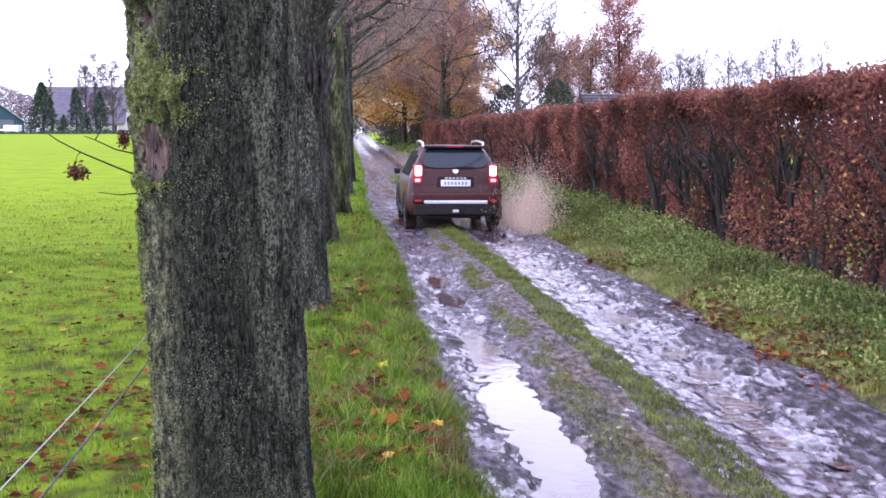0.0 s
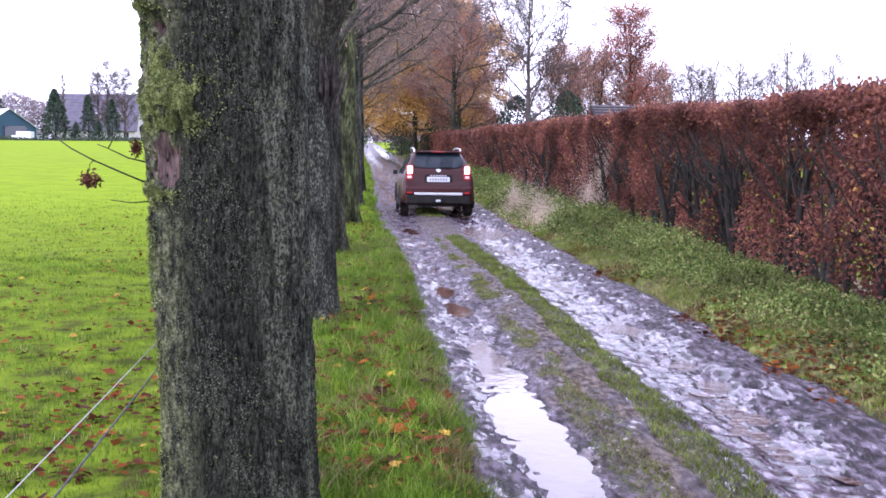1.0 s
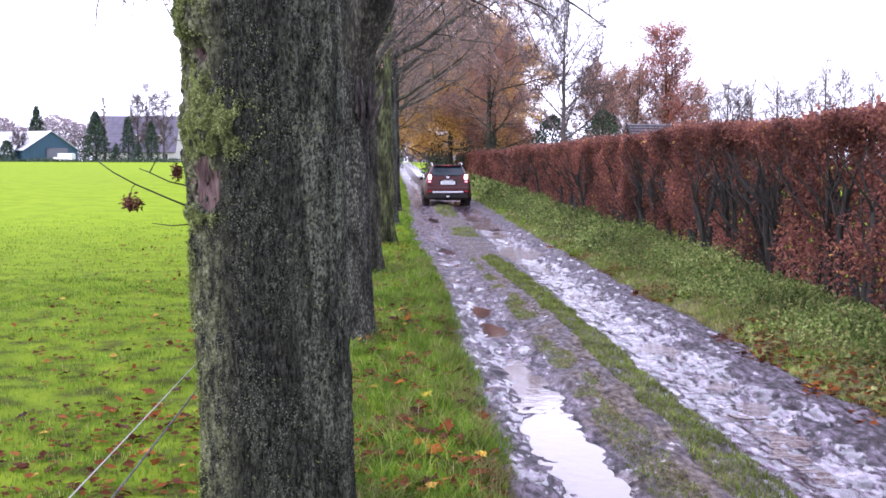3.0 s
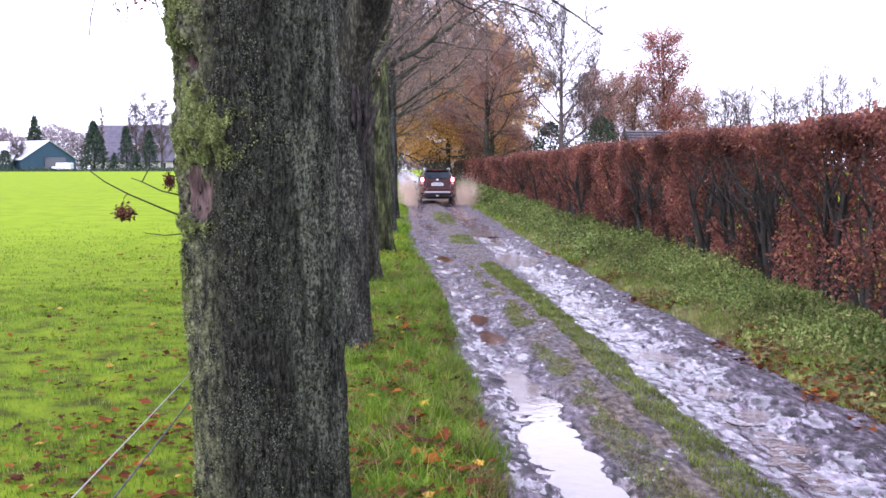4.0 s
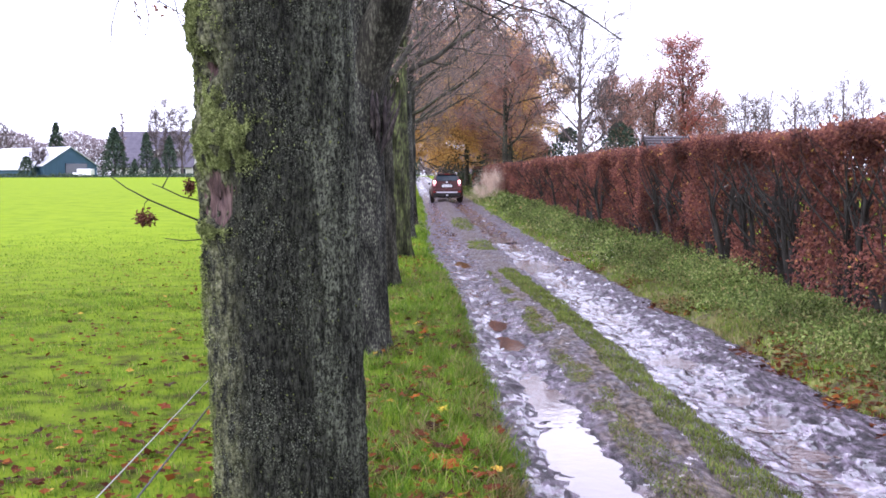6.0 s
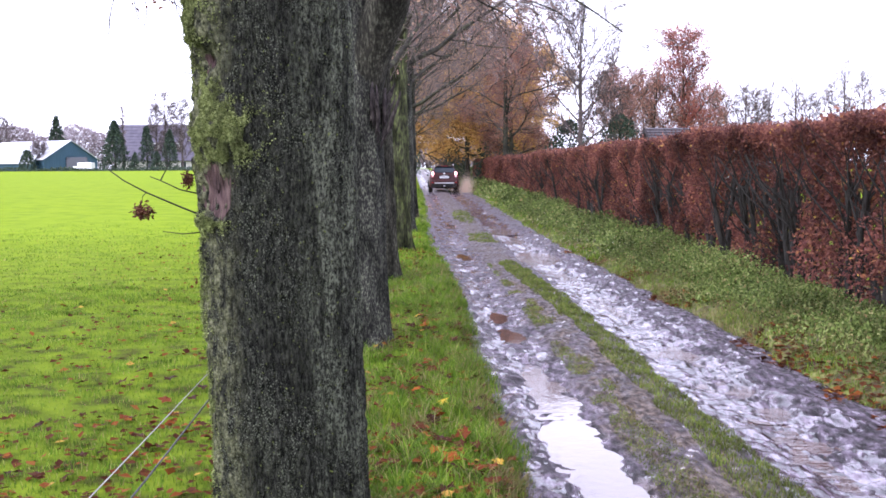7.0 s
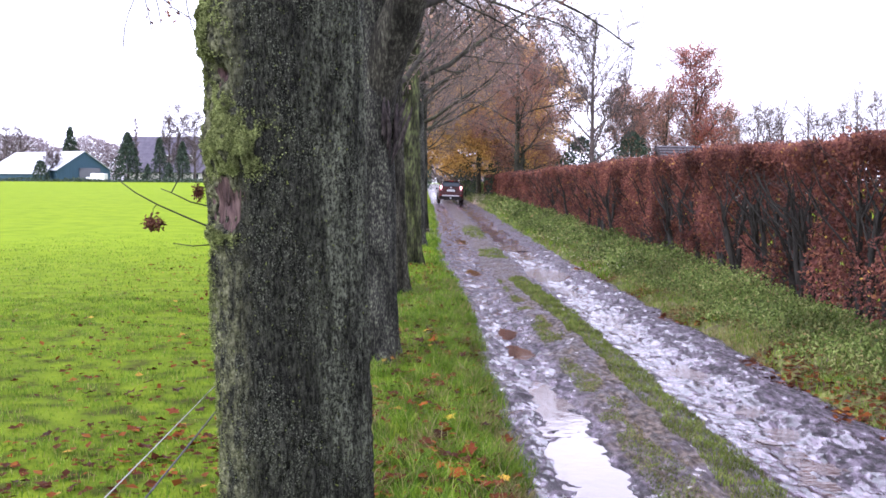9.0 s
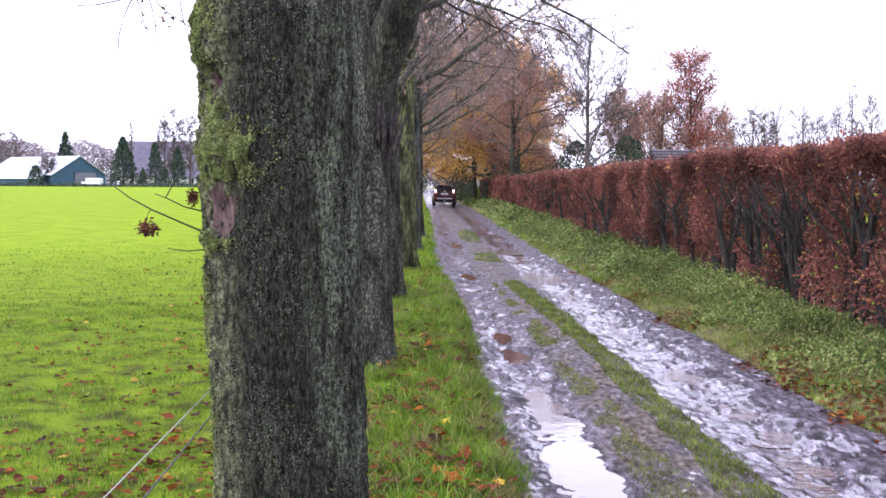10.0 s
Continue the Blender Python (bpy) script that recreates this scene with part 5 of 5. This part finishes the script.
xv, yv = rng.uniform(-0.6, 0.6, 900), 5 + 17 * rng.uniform(0, 1, 900) ** 1.3
kv = n2(xv, yv, 0.3, 0.4, 54) > -0.05
x, y = np.concatenate([x[keep], xr[kr], xv[kv]]), np.concatenate([y[keep], yr[kr], yv[kv]])
# on the verge they lie on top of the longer grass
P = np.stack([x, y, land_z(x, y) + np.where((x > -0.6) & (x < 1), rng.uniform(0.025, 0.06, len(x)), 0.02)], 1)
part("leaf_litter", Soup().add(*leaves(rng, P, 0.07, 0.8, 0.12, 0, 0.85)).mesh("leaf_litter"), M_LITTER, litter, kind="stuff")


# ---- garden and wood behind the hedge ----
def leafy_tree(name, label, seed, at, height, radius, base, leaf_mat, leaf_n, leaf, limbs_n=11, tw=0.012, bn=6, tn=6, sn=2, up=0.6, bark=None, low=0.0, reach=0.0):
    """A tree whose crown fills about the given height and radius above the base."""
    rng = np.random.default_rng(seed)
    t = thing(name, label, "tree", pose(*at))
    part("trunk", trunk_soup(rng, height * 0.95, 0.018 * height, 0.0012 * height, sides=12, step=0.4).mesh("trunk", True), bark or M_BARK_FAR, t)
    limbs = []
    for i in range(limbs_n):
        a = i * 2.4 + rng.uniform(-0.3, 0.3)
        s = i / limbs_n
        shape = math.sin(math.pi * (0.18 + 0.72 * s))
        limbs.append(((0, 0, base + (height * 0.85 - base) * s), (math.cos(a), math.sin(a), up + 0.5 * s), radius * (0.55 + 0.6 * shape) * rng.uniform(0.85, 1.15), 0.006 * height * (1 - 0.6 * s)))
    wood, fine, lv = crown(rng, limbs, bn, tn, sn, reach or radius / 3.2, 0.04, leaf_n, leaf, tw, 3, 0.28 if leaf_n > 2000 else 0.0, low)
    part("branchwork", wood.mesh("branchwork", True), bark or M_BARK_FAR, t, kind="stuff")
    part("twig_mass", fine.mesh("twig_mass"), M_HAZE_BARK if bark else M_TWIG, t, kind="stuff")
    if lv:
        part("foliage", Soup().add(*lv).mesh("foliage"), leaf_mat, t, kind="stuff")
    return t


def z_at(y):
    return float(rise(y))


# the autumn trees that close the lane
big_beech = leafy_tree("beech_tree", "broad beech with hanging orange-brown leaves over the lane", 101, (4.5, 86, z_at(86)), 13, 5.6, 2.5, M_ORANGE, 80000, 0.15, 18, 0.02, 8, 7, 2, 0.04, M_LIMB, 2.1)
leafy_tree("beech_tree", "orange-brown beech beside the lane", 102, (-1.2, 78, z_at(78)), 12, 5.0, 2.8, M_ORANGE, 52000, 0.15, 16, 0.02, 8, 7, 2, 0.06, M_LIMB, 2.3)
leafy_tree("oak_tree", "oak with reddish brown leaves behind the hedge", 103, (7.0, 74, z_at(74)), 11.5, 3.0, 2.2, M_BROWN, 26000, 0.11, 15, 0.018, 8, 7, 3, 0.3)
leafy_tree("oak_tree", "thinning purple-brown oak behind the hedge", 104, (5.9, 66, z_at(66)), 12.5, 3.9, 3.2, M_BROWN, 16000, 0.09, 15, 0.014, 8, 8, 4, 0.4)
for x, y, turn in ((-4.5, 97, 70), (7.6, 114, 160), (8.0, 103, 250)):
    copy_thing(big_beech, pose(x, y, z_at(y), 0, 0, turn))
leafy_tree("bare_tree", "tall bare tree with forked crown behind the hedge", 105, (9.7, 60, 0.3), 11.0, 3.6, 2.6, M_MAUVE, 1500, 0.07, 18, 0.011, 10, 9, 4, 0.8, M_HAZE_BARK)
leafy_tree("red_tree", "slender tree with russet red crown behind the hedge", 106, (20.9, 80, 0.4), 11.6, 3.7, 2.2, M_RED, 19000, 0.11, 19, 0.014, 7, 6, 3, 1.3)
garden_tree = leafy_tree("brown_tree", "rounded brown-leaved tree in the garden", 107, (15.0, 75, 0.4), 8.3, 2.9, 1.5, M_BROWN, 11000, 0.10, 15, 0.014, 7, 7, 3, 0.6)
leafy_tree("brown_tree", "rounded purple-brown tree in the garden", 108, (18.2, 78, 0.4), 8.2, 2.9, 1.5, M_BROWN, 9000, 0.10, 15, 0.014, 7, 7, 3, 0.6)
for x, y, turn in ((24.5, 88, 40), (17.5, 90, 130), (20.5, 92, 220)):
    copy_thing(garden_tree, pose(x, y, 0.5, 0, 0, turn))
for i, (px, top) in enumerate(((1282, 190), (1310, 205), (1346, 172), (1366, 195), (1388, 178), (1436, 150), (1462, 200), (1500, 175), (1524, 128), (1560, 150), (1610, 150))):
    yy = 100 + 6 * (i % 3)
    leafy_tree("bare_tree", "slender bare tree of the wood edge", 120 + i, ((px - 751) / 1847 * yy, yy, 0.5), 1.85 + (324 - top) / 1847 * yy - 0.5, 2.4 if i != 8 else 3.4, 1.6, M_MAUVE, 500, 0.09, 16, 0.014, 6, 6, 2, 1.3, M_HAZE_BARK, 0.0, 1.5)


def fir(label, seed, at, height, radius, n, leaf, power=0.8):
    """A conifer: straight stem and whorls of drooping needle sprays."""
    rng = np.random.default_rng(seed)
    t = thing("fir_tree", label, "tree", pose(*at))
    part("trunk", trunk_soup(rng, height * 0.9, 0.02 * height, 0.005 * height, sides=8, step=0.6).mesh("trunk", True), M_BARK_FAR, t)
    s = rng.uniform(0.02, 1, n) ** 0.75
    a = rng.uniform(0, 2 * math.pi, n)
    lobes = 1 + 0.22 * np.sin(a * 5 + 9 * s) + 0.15 * np.sin(s * 50)
    r = radius * (1 - s) ** power * lobes * rng.uniform(0.35, 1, n) ** 0.5
    P = np.stack([r * np.cos(a), r * np.sin(a), height * s + 0.1 - 0.12 * r], 1)
    part("needle_mass", Soup().add(*leaves(rng, P, leaf, 0.5, 0.1, 0.4)).mesh("needle_mass"), M_FIR, t, kind="stuff")
    return t


fir("dark evergreen shrub at the end of the hedge", 201, (6.3, 78, z_at(78) + 0.2), 4.0, 2.0, 2600, 0.22, 0.4)
fir("dark evergreen shrub by the lane end", 202, (3.9, 98, z_at(98)), 3.2, 1.6, 1800, 0.22, 0.4)
fir("dark conifer beside the bare tree", 203, (14.4, 72, 0.4), 5.0, 2.3, 2600, 0.2, 0.45)
fir("low dark evergreen behind the hedge", 204, (9.4, 62, 0.35), 4.2, 2.0, 2400, 0.2, 0.45)

# bungalow with tiled roofs
M_TILES = surface("grey_roof_tiles", [(0.3, (0.05, 0.042, 0.045)), (0.7, (0.10, 0.085, 0.09))], scale=3, rough=(0.5, 0.8), bump=0.4, bump_scale=12, stretch=(1, 4, 1))
M_RENDER = surface("pale_render", [(0.3, (0.45, 0.43, 0.40)), (0.7, (0.58, 0.56, 0.52))], scale=2, rough=(0.7, 0.9), bump=0.1)


def gabled(name, label, at, w, d, wall_h, ridge_h, wall_mat, roof_mat, over=0.4, courses=10, ribs=0):
    """A house with its ridge along x: walls, and two roof slopes of overlapping courses."""
    h = thing(name, label, "building", at)
    bm = bmesh.new()
    v = [bm.verts.new(p) for p in ((-w / 2, -d / 2, 0), (w / 2, -d / 2, 0), (w / 2, d / 2, 0), (-w / 2, d / 2, 0), (-w / 2, -d / 2, wall_h), (w / 2, -d / 2, wall_h), (w / 2, d / 2, wall_h), (-w / 2, d / 2, wall_h), (-w / 2, 0, ridge_h - 0.1), (w / 2, 0, ridge_h - 0.1))]
    for f in ((0, 1, 5, 4), (2, 3, 7, 6), (1, 2, 6, 9, 5), (3, 0, 4, 8, 7)):
        bm.faces.new([v[i] for i in f])
    part("wall", bm, wall_mat, h)
    for s in (-1, 1):
        run, fall = d / 2 + over, (ridge_h - wall_h) * (1 + over / (d / 2))
        q = [(-w / 2 - over, 0, ridge_h - 0.04), (w / 2 + over, 0, ridge_h - 0.04), (w / 2 + over, s * run, ridge_h - fall - 0.04), (-w / 2 - over, s * run, ridge_h - fall - 0.04)]
        roof = part("roof", slab(q if s < 0 else q[::-1], -0.12 if courses > 1 else 0.12), roof_mat, h)
        if courses < 2:
            continue
        for k in range(courses):
            a, b = k / courses, (k + 1) / courses
            c = [(-w / 2 - over, s * run * a, ridge_h - fall * a), (w / 2 + over, s * run * a, ridge_h - fall * a), (w / 2 + over, s * run * b, ridge_h - fall * b + 0.05), (-w / 2 - over, s * run * b, ridge_h - fall * b + 0.05)]
            part("tile_course", slab(c if s < 0 else c[::-1], 0.04), roof_mat, roof)
    return h


def pane(h, x0, x1, z0, z1, y, mat, label=""):
    w = part("window", box(x0 - 0.08, y - 0.04, z0 - 0.08, x1 + 0.08, y + 0.06, z1 + 0.08), M_FRAME, h)
    part("pane", box(x0, y - 0.06, z0, x1, y - 0.045, z1), mat, w, label)


M_FRAME = plain("white_frames", (0.75, 0.75, 0.74), 0.5)
M_PANE = plain("dark_window_glass", (0.03, 0.035, 0.045), 0.06, 0, 0.7)
b = gabled("bungalow", "low bungalow with grey tiled roof behind the hedge", pose(15.5, 53, 0.3), 6.5, 6.0, 2.2, 3.5, M_RENDER, M_TILES)
pane(b, -2, -0.8, 0.9, 2.0, -3.0, M_PANE)
pane(b, 0.6, 1.8, 0.9, 2.0, -3.0, M_PANE)
gabled("garage", "low garage with grey tiled roof behind the hedge", pose(10.5, 50, 0.3), 2.4, 5.0, 2.0, 2.72, M_RENDER, M_TILES)

# ---- farm across the meadow ----
FZ = z_at(262) - 0.2
M_TEAL = surface("blue_green_sheet_wall", [(0.3, (0.04, 0.085, 0.13)), (0.7, (0.07, 0.13, 0.18))], scale=1, rough=(0.4, 0.6), bump=0.3, bump_scale=3, stretch=(6, 6, 0.2))
M_SHEET = surface("pale_sheet_roof", [(0.3, (0.52, 0.53, 0.56)), (0.7, (0.70, 0.71, 0.74))], scale=0.5, rough=(0.35, 0.6), bump=0.2, bump_scale=2)
M_PURPLE = surface("slate_roof", [(0.3, (0.10, 0.09, 0.12)), (0.7, (0.17, 0.155, 0.19))], scale=1, rough=(0.5, 0.8), bump=0.3, bump_scale=5)


def far_x(px, y):
    return (px - 751) / 1847 * y


barn = gabled("barn", "blue-green farm barn with a pale sheet roof", pose(-96.0, 268, FZ, 0, 0, -38), 30, 15, 3.2, 7.7, M_TEAL, M_SHEET, 0.5, 1)
# shade inside the doorway, put in as a dark box on the wall
part("doorway_shade", box(15.02, -1.5, 0, 15.2, 4.5, 3.6), M_PANE, barn, "dark panel for the unlit inside of an open barn doorway")
gabled("shed", "low blue-grey lean-to shed beside the barn", pose(far_x(20, 255), 256, FZ, 0, 0, -5), 20, 8, 2.2, 4.5, M_TEAL, M_SHEET, 0.4, 1)
farm = gabled("farmhouse", "farmhouse with a steep dark slate roof", pose(far_x(302, 275), 276, FZ), 20, 12, 3.4, 12.2, M_RENDER, M_PURPLE, 0.5, 12)
for x in (-6, -1.5, 3, 7):
    pane(farm, x, x + 1.4, 1.0, 2.4, -6.0, M_PANE)
for x in (-1.0, 4.5):
    dz = 5.6
    dm = part("dormer", box(x, -5.2, dz, x + 2.4, -1.5, dz + 1.7, 0.05), M_RENDER, farm, "white dormer")
    part("pane", box(x + 0.4, -5.24, dz + 0.4, x + 2.0, -5.21, dz + 1.4), M_PANE, dm)
van = thing("van", "white van parked beside the barn", "van", pose(far_x(172, 250), 250, FZ + 0.1, 0, 0, 80))
part("body", box(-0.95, -2.4, 0.35, 0.95, 1.2, 2.1, 0.2, 3), M_FRAME, van)
part("bonnet", box(-0.93, 1.1, 0.35, 0.93, 2.4, 1.2, 0.2, 3), M_FRAME, van)
part("windscreen", slab([(-0.8, 1.32, 1.25), (0.8, 1.32, 1.25), (0.75, 1.18, 1.9), (-0.75, 1.18, 1.9)], -0.03), M_PANE, van)
for x in (-0.85, 0.85):
    for y in (-1.5, 1.6):
        w = part("wheel", lathe([(-0.1, 0.2), (-0.1, 0.33), (0.1, 0.33), (0.1, 0.2)], 16), M_RUBBER, van)
        w.matrix_basis = pose(x, y, 0.33)
fir("tall dark fir tree at the farm", 301, (far_x(227, 245), 245, FZ), 11.6, 3.9, 3600, 0.6, 0.7)
fir("slim dark conifer at the farm", 302, (far_x(283, 248), 248, FZ), 10.6, 2.2, 1900, 0.5, 0.55)
fir("small dark conifer at the farm", 303, (far_x(262, 244), 244, FZ), 4.2, 1.5, 800, 0.45, 0.6)
fir("slim dark conifer at the farm", 304, (far_x(323, 248), 248, FZ), 9.6, 2.2, 1900, 0.5, 0.55)
fir("dark evergreen shrub before the barn", 305, (far_x(74, 245), 245, FZ), 5.0, 2.2, 1200, 0.5, 0.45)
fir("distant dark fir tree behind the barn", 306, (far_x(126, 330), 330, FZ + 1), 16, 4.5, 1500, 0.9, 0.8)
fir("small dark conifer at the farm", 307, (far_x(300, 244), 244, FZ), 4.5, 1.5, 800, 0.45, 0.6)
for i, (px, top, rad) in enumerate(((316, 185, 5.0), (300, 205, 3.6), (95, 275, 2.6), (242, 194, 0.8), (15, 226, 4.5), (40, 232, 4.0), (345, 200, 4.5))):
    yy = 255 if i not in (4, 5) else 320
    leafy_tree("bare_tree", "bare tree at the far side of the meadow", 320 + i, (far_x(px, yy), yy, FZ), 1.85 + (324 - top) / 1847 * yy - FZ, rad, 2.5, M_HAZE, 1500, 0.25, 16, 0.03, 8, 6, 3, 0.8, M_HAZE_BARK)


def far_wood(label, seed, x0, x1, y, h0, h1, mat, n, leaf, thin=0.8):
    """A distant wood: a long uneven bank of bare crowns."""
    rng = np.random.default_rng(seed)
    s = Soup()
    x = rng.uniform(x0, x1, n)
    top = h0 + (h1 - h0) * (0.5 + 0.5 * n2(x, 0 * x, 9, 1, seed)) * (0.75 + 0.25 * n2(x, 0 * x, 2.5, 1, seed + 1))
    z = rng.uniform(0, 1, n) ** thin * top
    P = np.stack([x, y + rng.normal(0, 5 if y > 150 else 1.5, n), z_at(y) + z], 1)
    s.add(*leaves(rng, P, leaf, 0.35, 0.1, -0.3))
    ob = part("far_wood", s.mesh("far_wood"), mat, None, label, "stuff")
    ob["category"] = "wood"


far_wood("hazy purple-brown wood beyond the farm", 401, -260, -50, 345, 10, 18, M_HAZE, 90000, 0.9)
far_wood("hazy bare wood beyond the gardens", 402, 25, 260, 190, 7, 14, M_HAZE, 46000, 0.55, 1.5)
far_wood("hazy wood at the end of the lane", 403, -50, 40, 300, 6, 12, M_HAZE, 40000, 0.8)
far_wood("dark thicket at the end of the lane", 404, -16, 0.9, 140, 2.5, 6, M_FIR, 7000, 0.4)
far_wood("hazy thicket at the end of the lane", 405, 4.2, 16, 142, 3, 7, M_HAZE, 7000, 0.4)
far_wood("low green bushes where the lane goes out of sight", 406, 3.7, 10.5, 106, 1.0, 2.4, M_WEED, 9000, 0.22)
far_wood("low green bushes beside the far lane", 407, -6, 0.2, 112, 0.8, 1.8, M_WEED, 6000, 0.22)
rng = np.random.default_rng(410)
x = rng.uniform(-140, -45, 6000)
P = np.stack([x, 240 + rng.normal(0, 1.5, 6000), z_at(240) + rng.uniform(0, 1, 6000) * (0.7 + 0.5 * n2(x, 0 * x, 6, 1, 61))], 1)
bank = part("shrub_border", Soup().add(*leaves(rng, P, 0.45, 0.6, 0.1, 0.0)).mesh("shrub_border"), M_FIR, None, "low dark shrubs along the edge of the meadow", "stuff")
bank["category"] = "shrubs"


# ---- muddy water thrown up by the wheels ----
M_SPRAY = foliage("muddy_water_drops", [(0.0, (0.70, 0.54, 0.42)), (0.6, (0.92, 0.76, 0.62)), (1.0, (0.98, 0.90, 0.80))], 0.4, 0.5, 0.15, 0.9, (0.95, 1.3))


def drops_mesh(seed, n, size):
    """A loose cloud of drops."""
    rng = np.random.default_rng(seed)
    P = rng.normal(size=(n, 3)) * (0.24, 0.26, 0.34) * rng.uniform(0.25, 1.25, (n, 1))
    P[:, 2] += 0.5 * P[:, 0] * rng.choice((-1, 1)) + 0.12 * np.sin(P[:, 0] * 14 + seed)
    r = size * rng.uniform(0.4, 1.3, n)
    o = np.array([(1, 0, 0), (-1, 0, 0), (0, 1, 0), (0, -1, 0), (0, 0, 1), (0, 0, -1)], float)
    v = (P[:, None] + o[None] * r[:, None, None] * np.array((1, 1, 1.5))).reshape(-1, 3)
    t = np.array([(0, 2, 4), (2, 1, 4), (1, 3, 4), (3, 0, 4), (2, 0, 5), (1, 2, 5), (3, 1, 5), (0, 3, 5)])
    f = (np.arange(n)[:, None, None] * 6 + t[None]).reshape(-1, 3)
    return Soup().add(v, f).mesh("drops")


DROPS = [drops_mesh(s, 3600, 0.0054) for s in (1, 2, 3, 4)]
# start, side, x, y, count, height, sideways speed
BURSTS = [(-0.4, 1, 2.9, 18.7, 9, 1.0, 2.0), (-0.2, 1, 2.95, 20.5, 16, 1.75, 2.6), (-0.02, 1, 2.9, 22.0, 6, 1.0, 2.0), (0.95, 1, 2.95, 28.3, 10, 1.4, 2.4),
          (1.45, -1, 1.0, 31.5, 8, 1.1, 1.5), (3.5, -1, 1.0, 45.5, 8, 1.0, 1.6), (3.9, -1, 1.0, 49.0, 10, 1.2, 1.7), (3.6, 1, 2.95, 47.0, 10, 1.2, 2.2),
          (4.65, 1, 2.95, 53.5, 10, 1.1, 2.2), (5.0, 1, 2.95, 55.5, 14, 1.75, 2.6), (6.65, 1, 2.9, 62.0, 8, 0.9, 2.0), (7.5, 1, 2.9, 66.0, 8, 0.8, 2.0), (8.2, 1, 2.9, 69.0, 5, 0.35, 1.6)]
sprays = []
rng = np.random.default_rng(500)
for b, (t0, side, x, y, n, h, out) in enumerate(BURSTS):
    burst = thing("mud_splash", "brown muddy water splashing up beside the car wheels", "splash", group="mud splashes")
    for k in range(n):
        ob = part("droplet_cloud", DROPS[k % 4], M_SPRAY, burst, kind="stuff")
        hk = h * rng.uniform(0.25, 1.0)
        sprays.append((ob, t0 + rng.uniform(0, 0.2), x + rng.uniform(-0.15, 0.15), y + rng.uniform(-0.6, 1.4), hk, side * out * rng.uniform(0.2, 1.0), rng.uniform(0.5, 2.0), rng.uniform(0, 360)))


# ---- what moves ----
def motions():
    rows = []
    for t, y, x, roll, pitch in DRIVE:
        rows.append((t, pose(x, y + 2.155, float(rise(y + 2)) - 0.05, pitch, roll, 0)))
    walk(car, rows)
    for w in wheels:
        home = w.matrix_basis.translation.copy()
        fine = []
        for k in range(301):
            t = k / 30
            y = float(np.interp(t, [r[0] for r in DRIVE], [r[1] for r in DRIVE]))
            fine.append((t, pose(home.x, home.y, home.z, -math.degrees((y - 19.3) / 0.335), 0, 0)))
        walk(w, fine)
    # each cloud of drops is thrown up from the rut and falls back into it
    deep = 0.75
    for ob, t0, x, y, h, vx, vy, turn in sprays:
        g = 9.81
        v = math.sqrt(2 * g * (h + deep))
        life = 2 * v / g
        base = float(rise(y)) - deep
        rows = []
        if t0 > 0:
            rows.append((0.0, pose(x, y, base, 0, 0, turn)))
        steps = 9
        for k in range(steps + 1):
            u = life * k / steps
            t = t0 + u
            if 0 <= t <= 10.0 and (not rows or t - rows[-1][0] > 0.03):
                rows.append((t, pose(x + vx * u, y + vy * u, base + v * u - g * u * u / 2, 0, 0, turn)))
        end = pose(x + vx * life, y + vy * life, base, 0, 0, turn)
        if rows[-1][0] < 10.0:
            rows.append((10.0, end if t0 + life < 10 else rows[-1][1]))
        if rows[0][0] > 0:
            u = max(0.0, -t0)
            rows.insert(0, (0.0, pose(x + vx * u, y + vy * u, base + v * u - g * u * u / 2, 0, 0, turn)))
        walk(ob, rows)


motions()
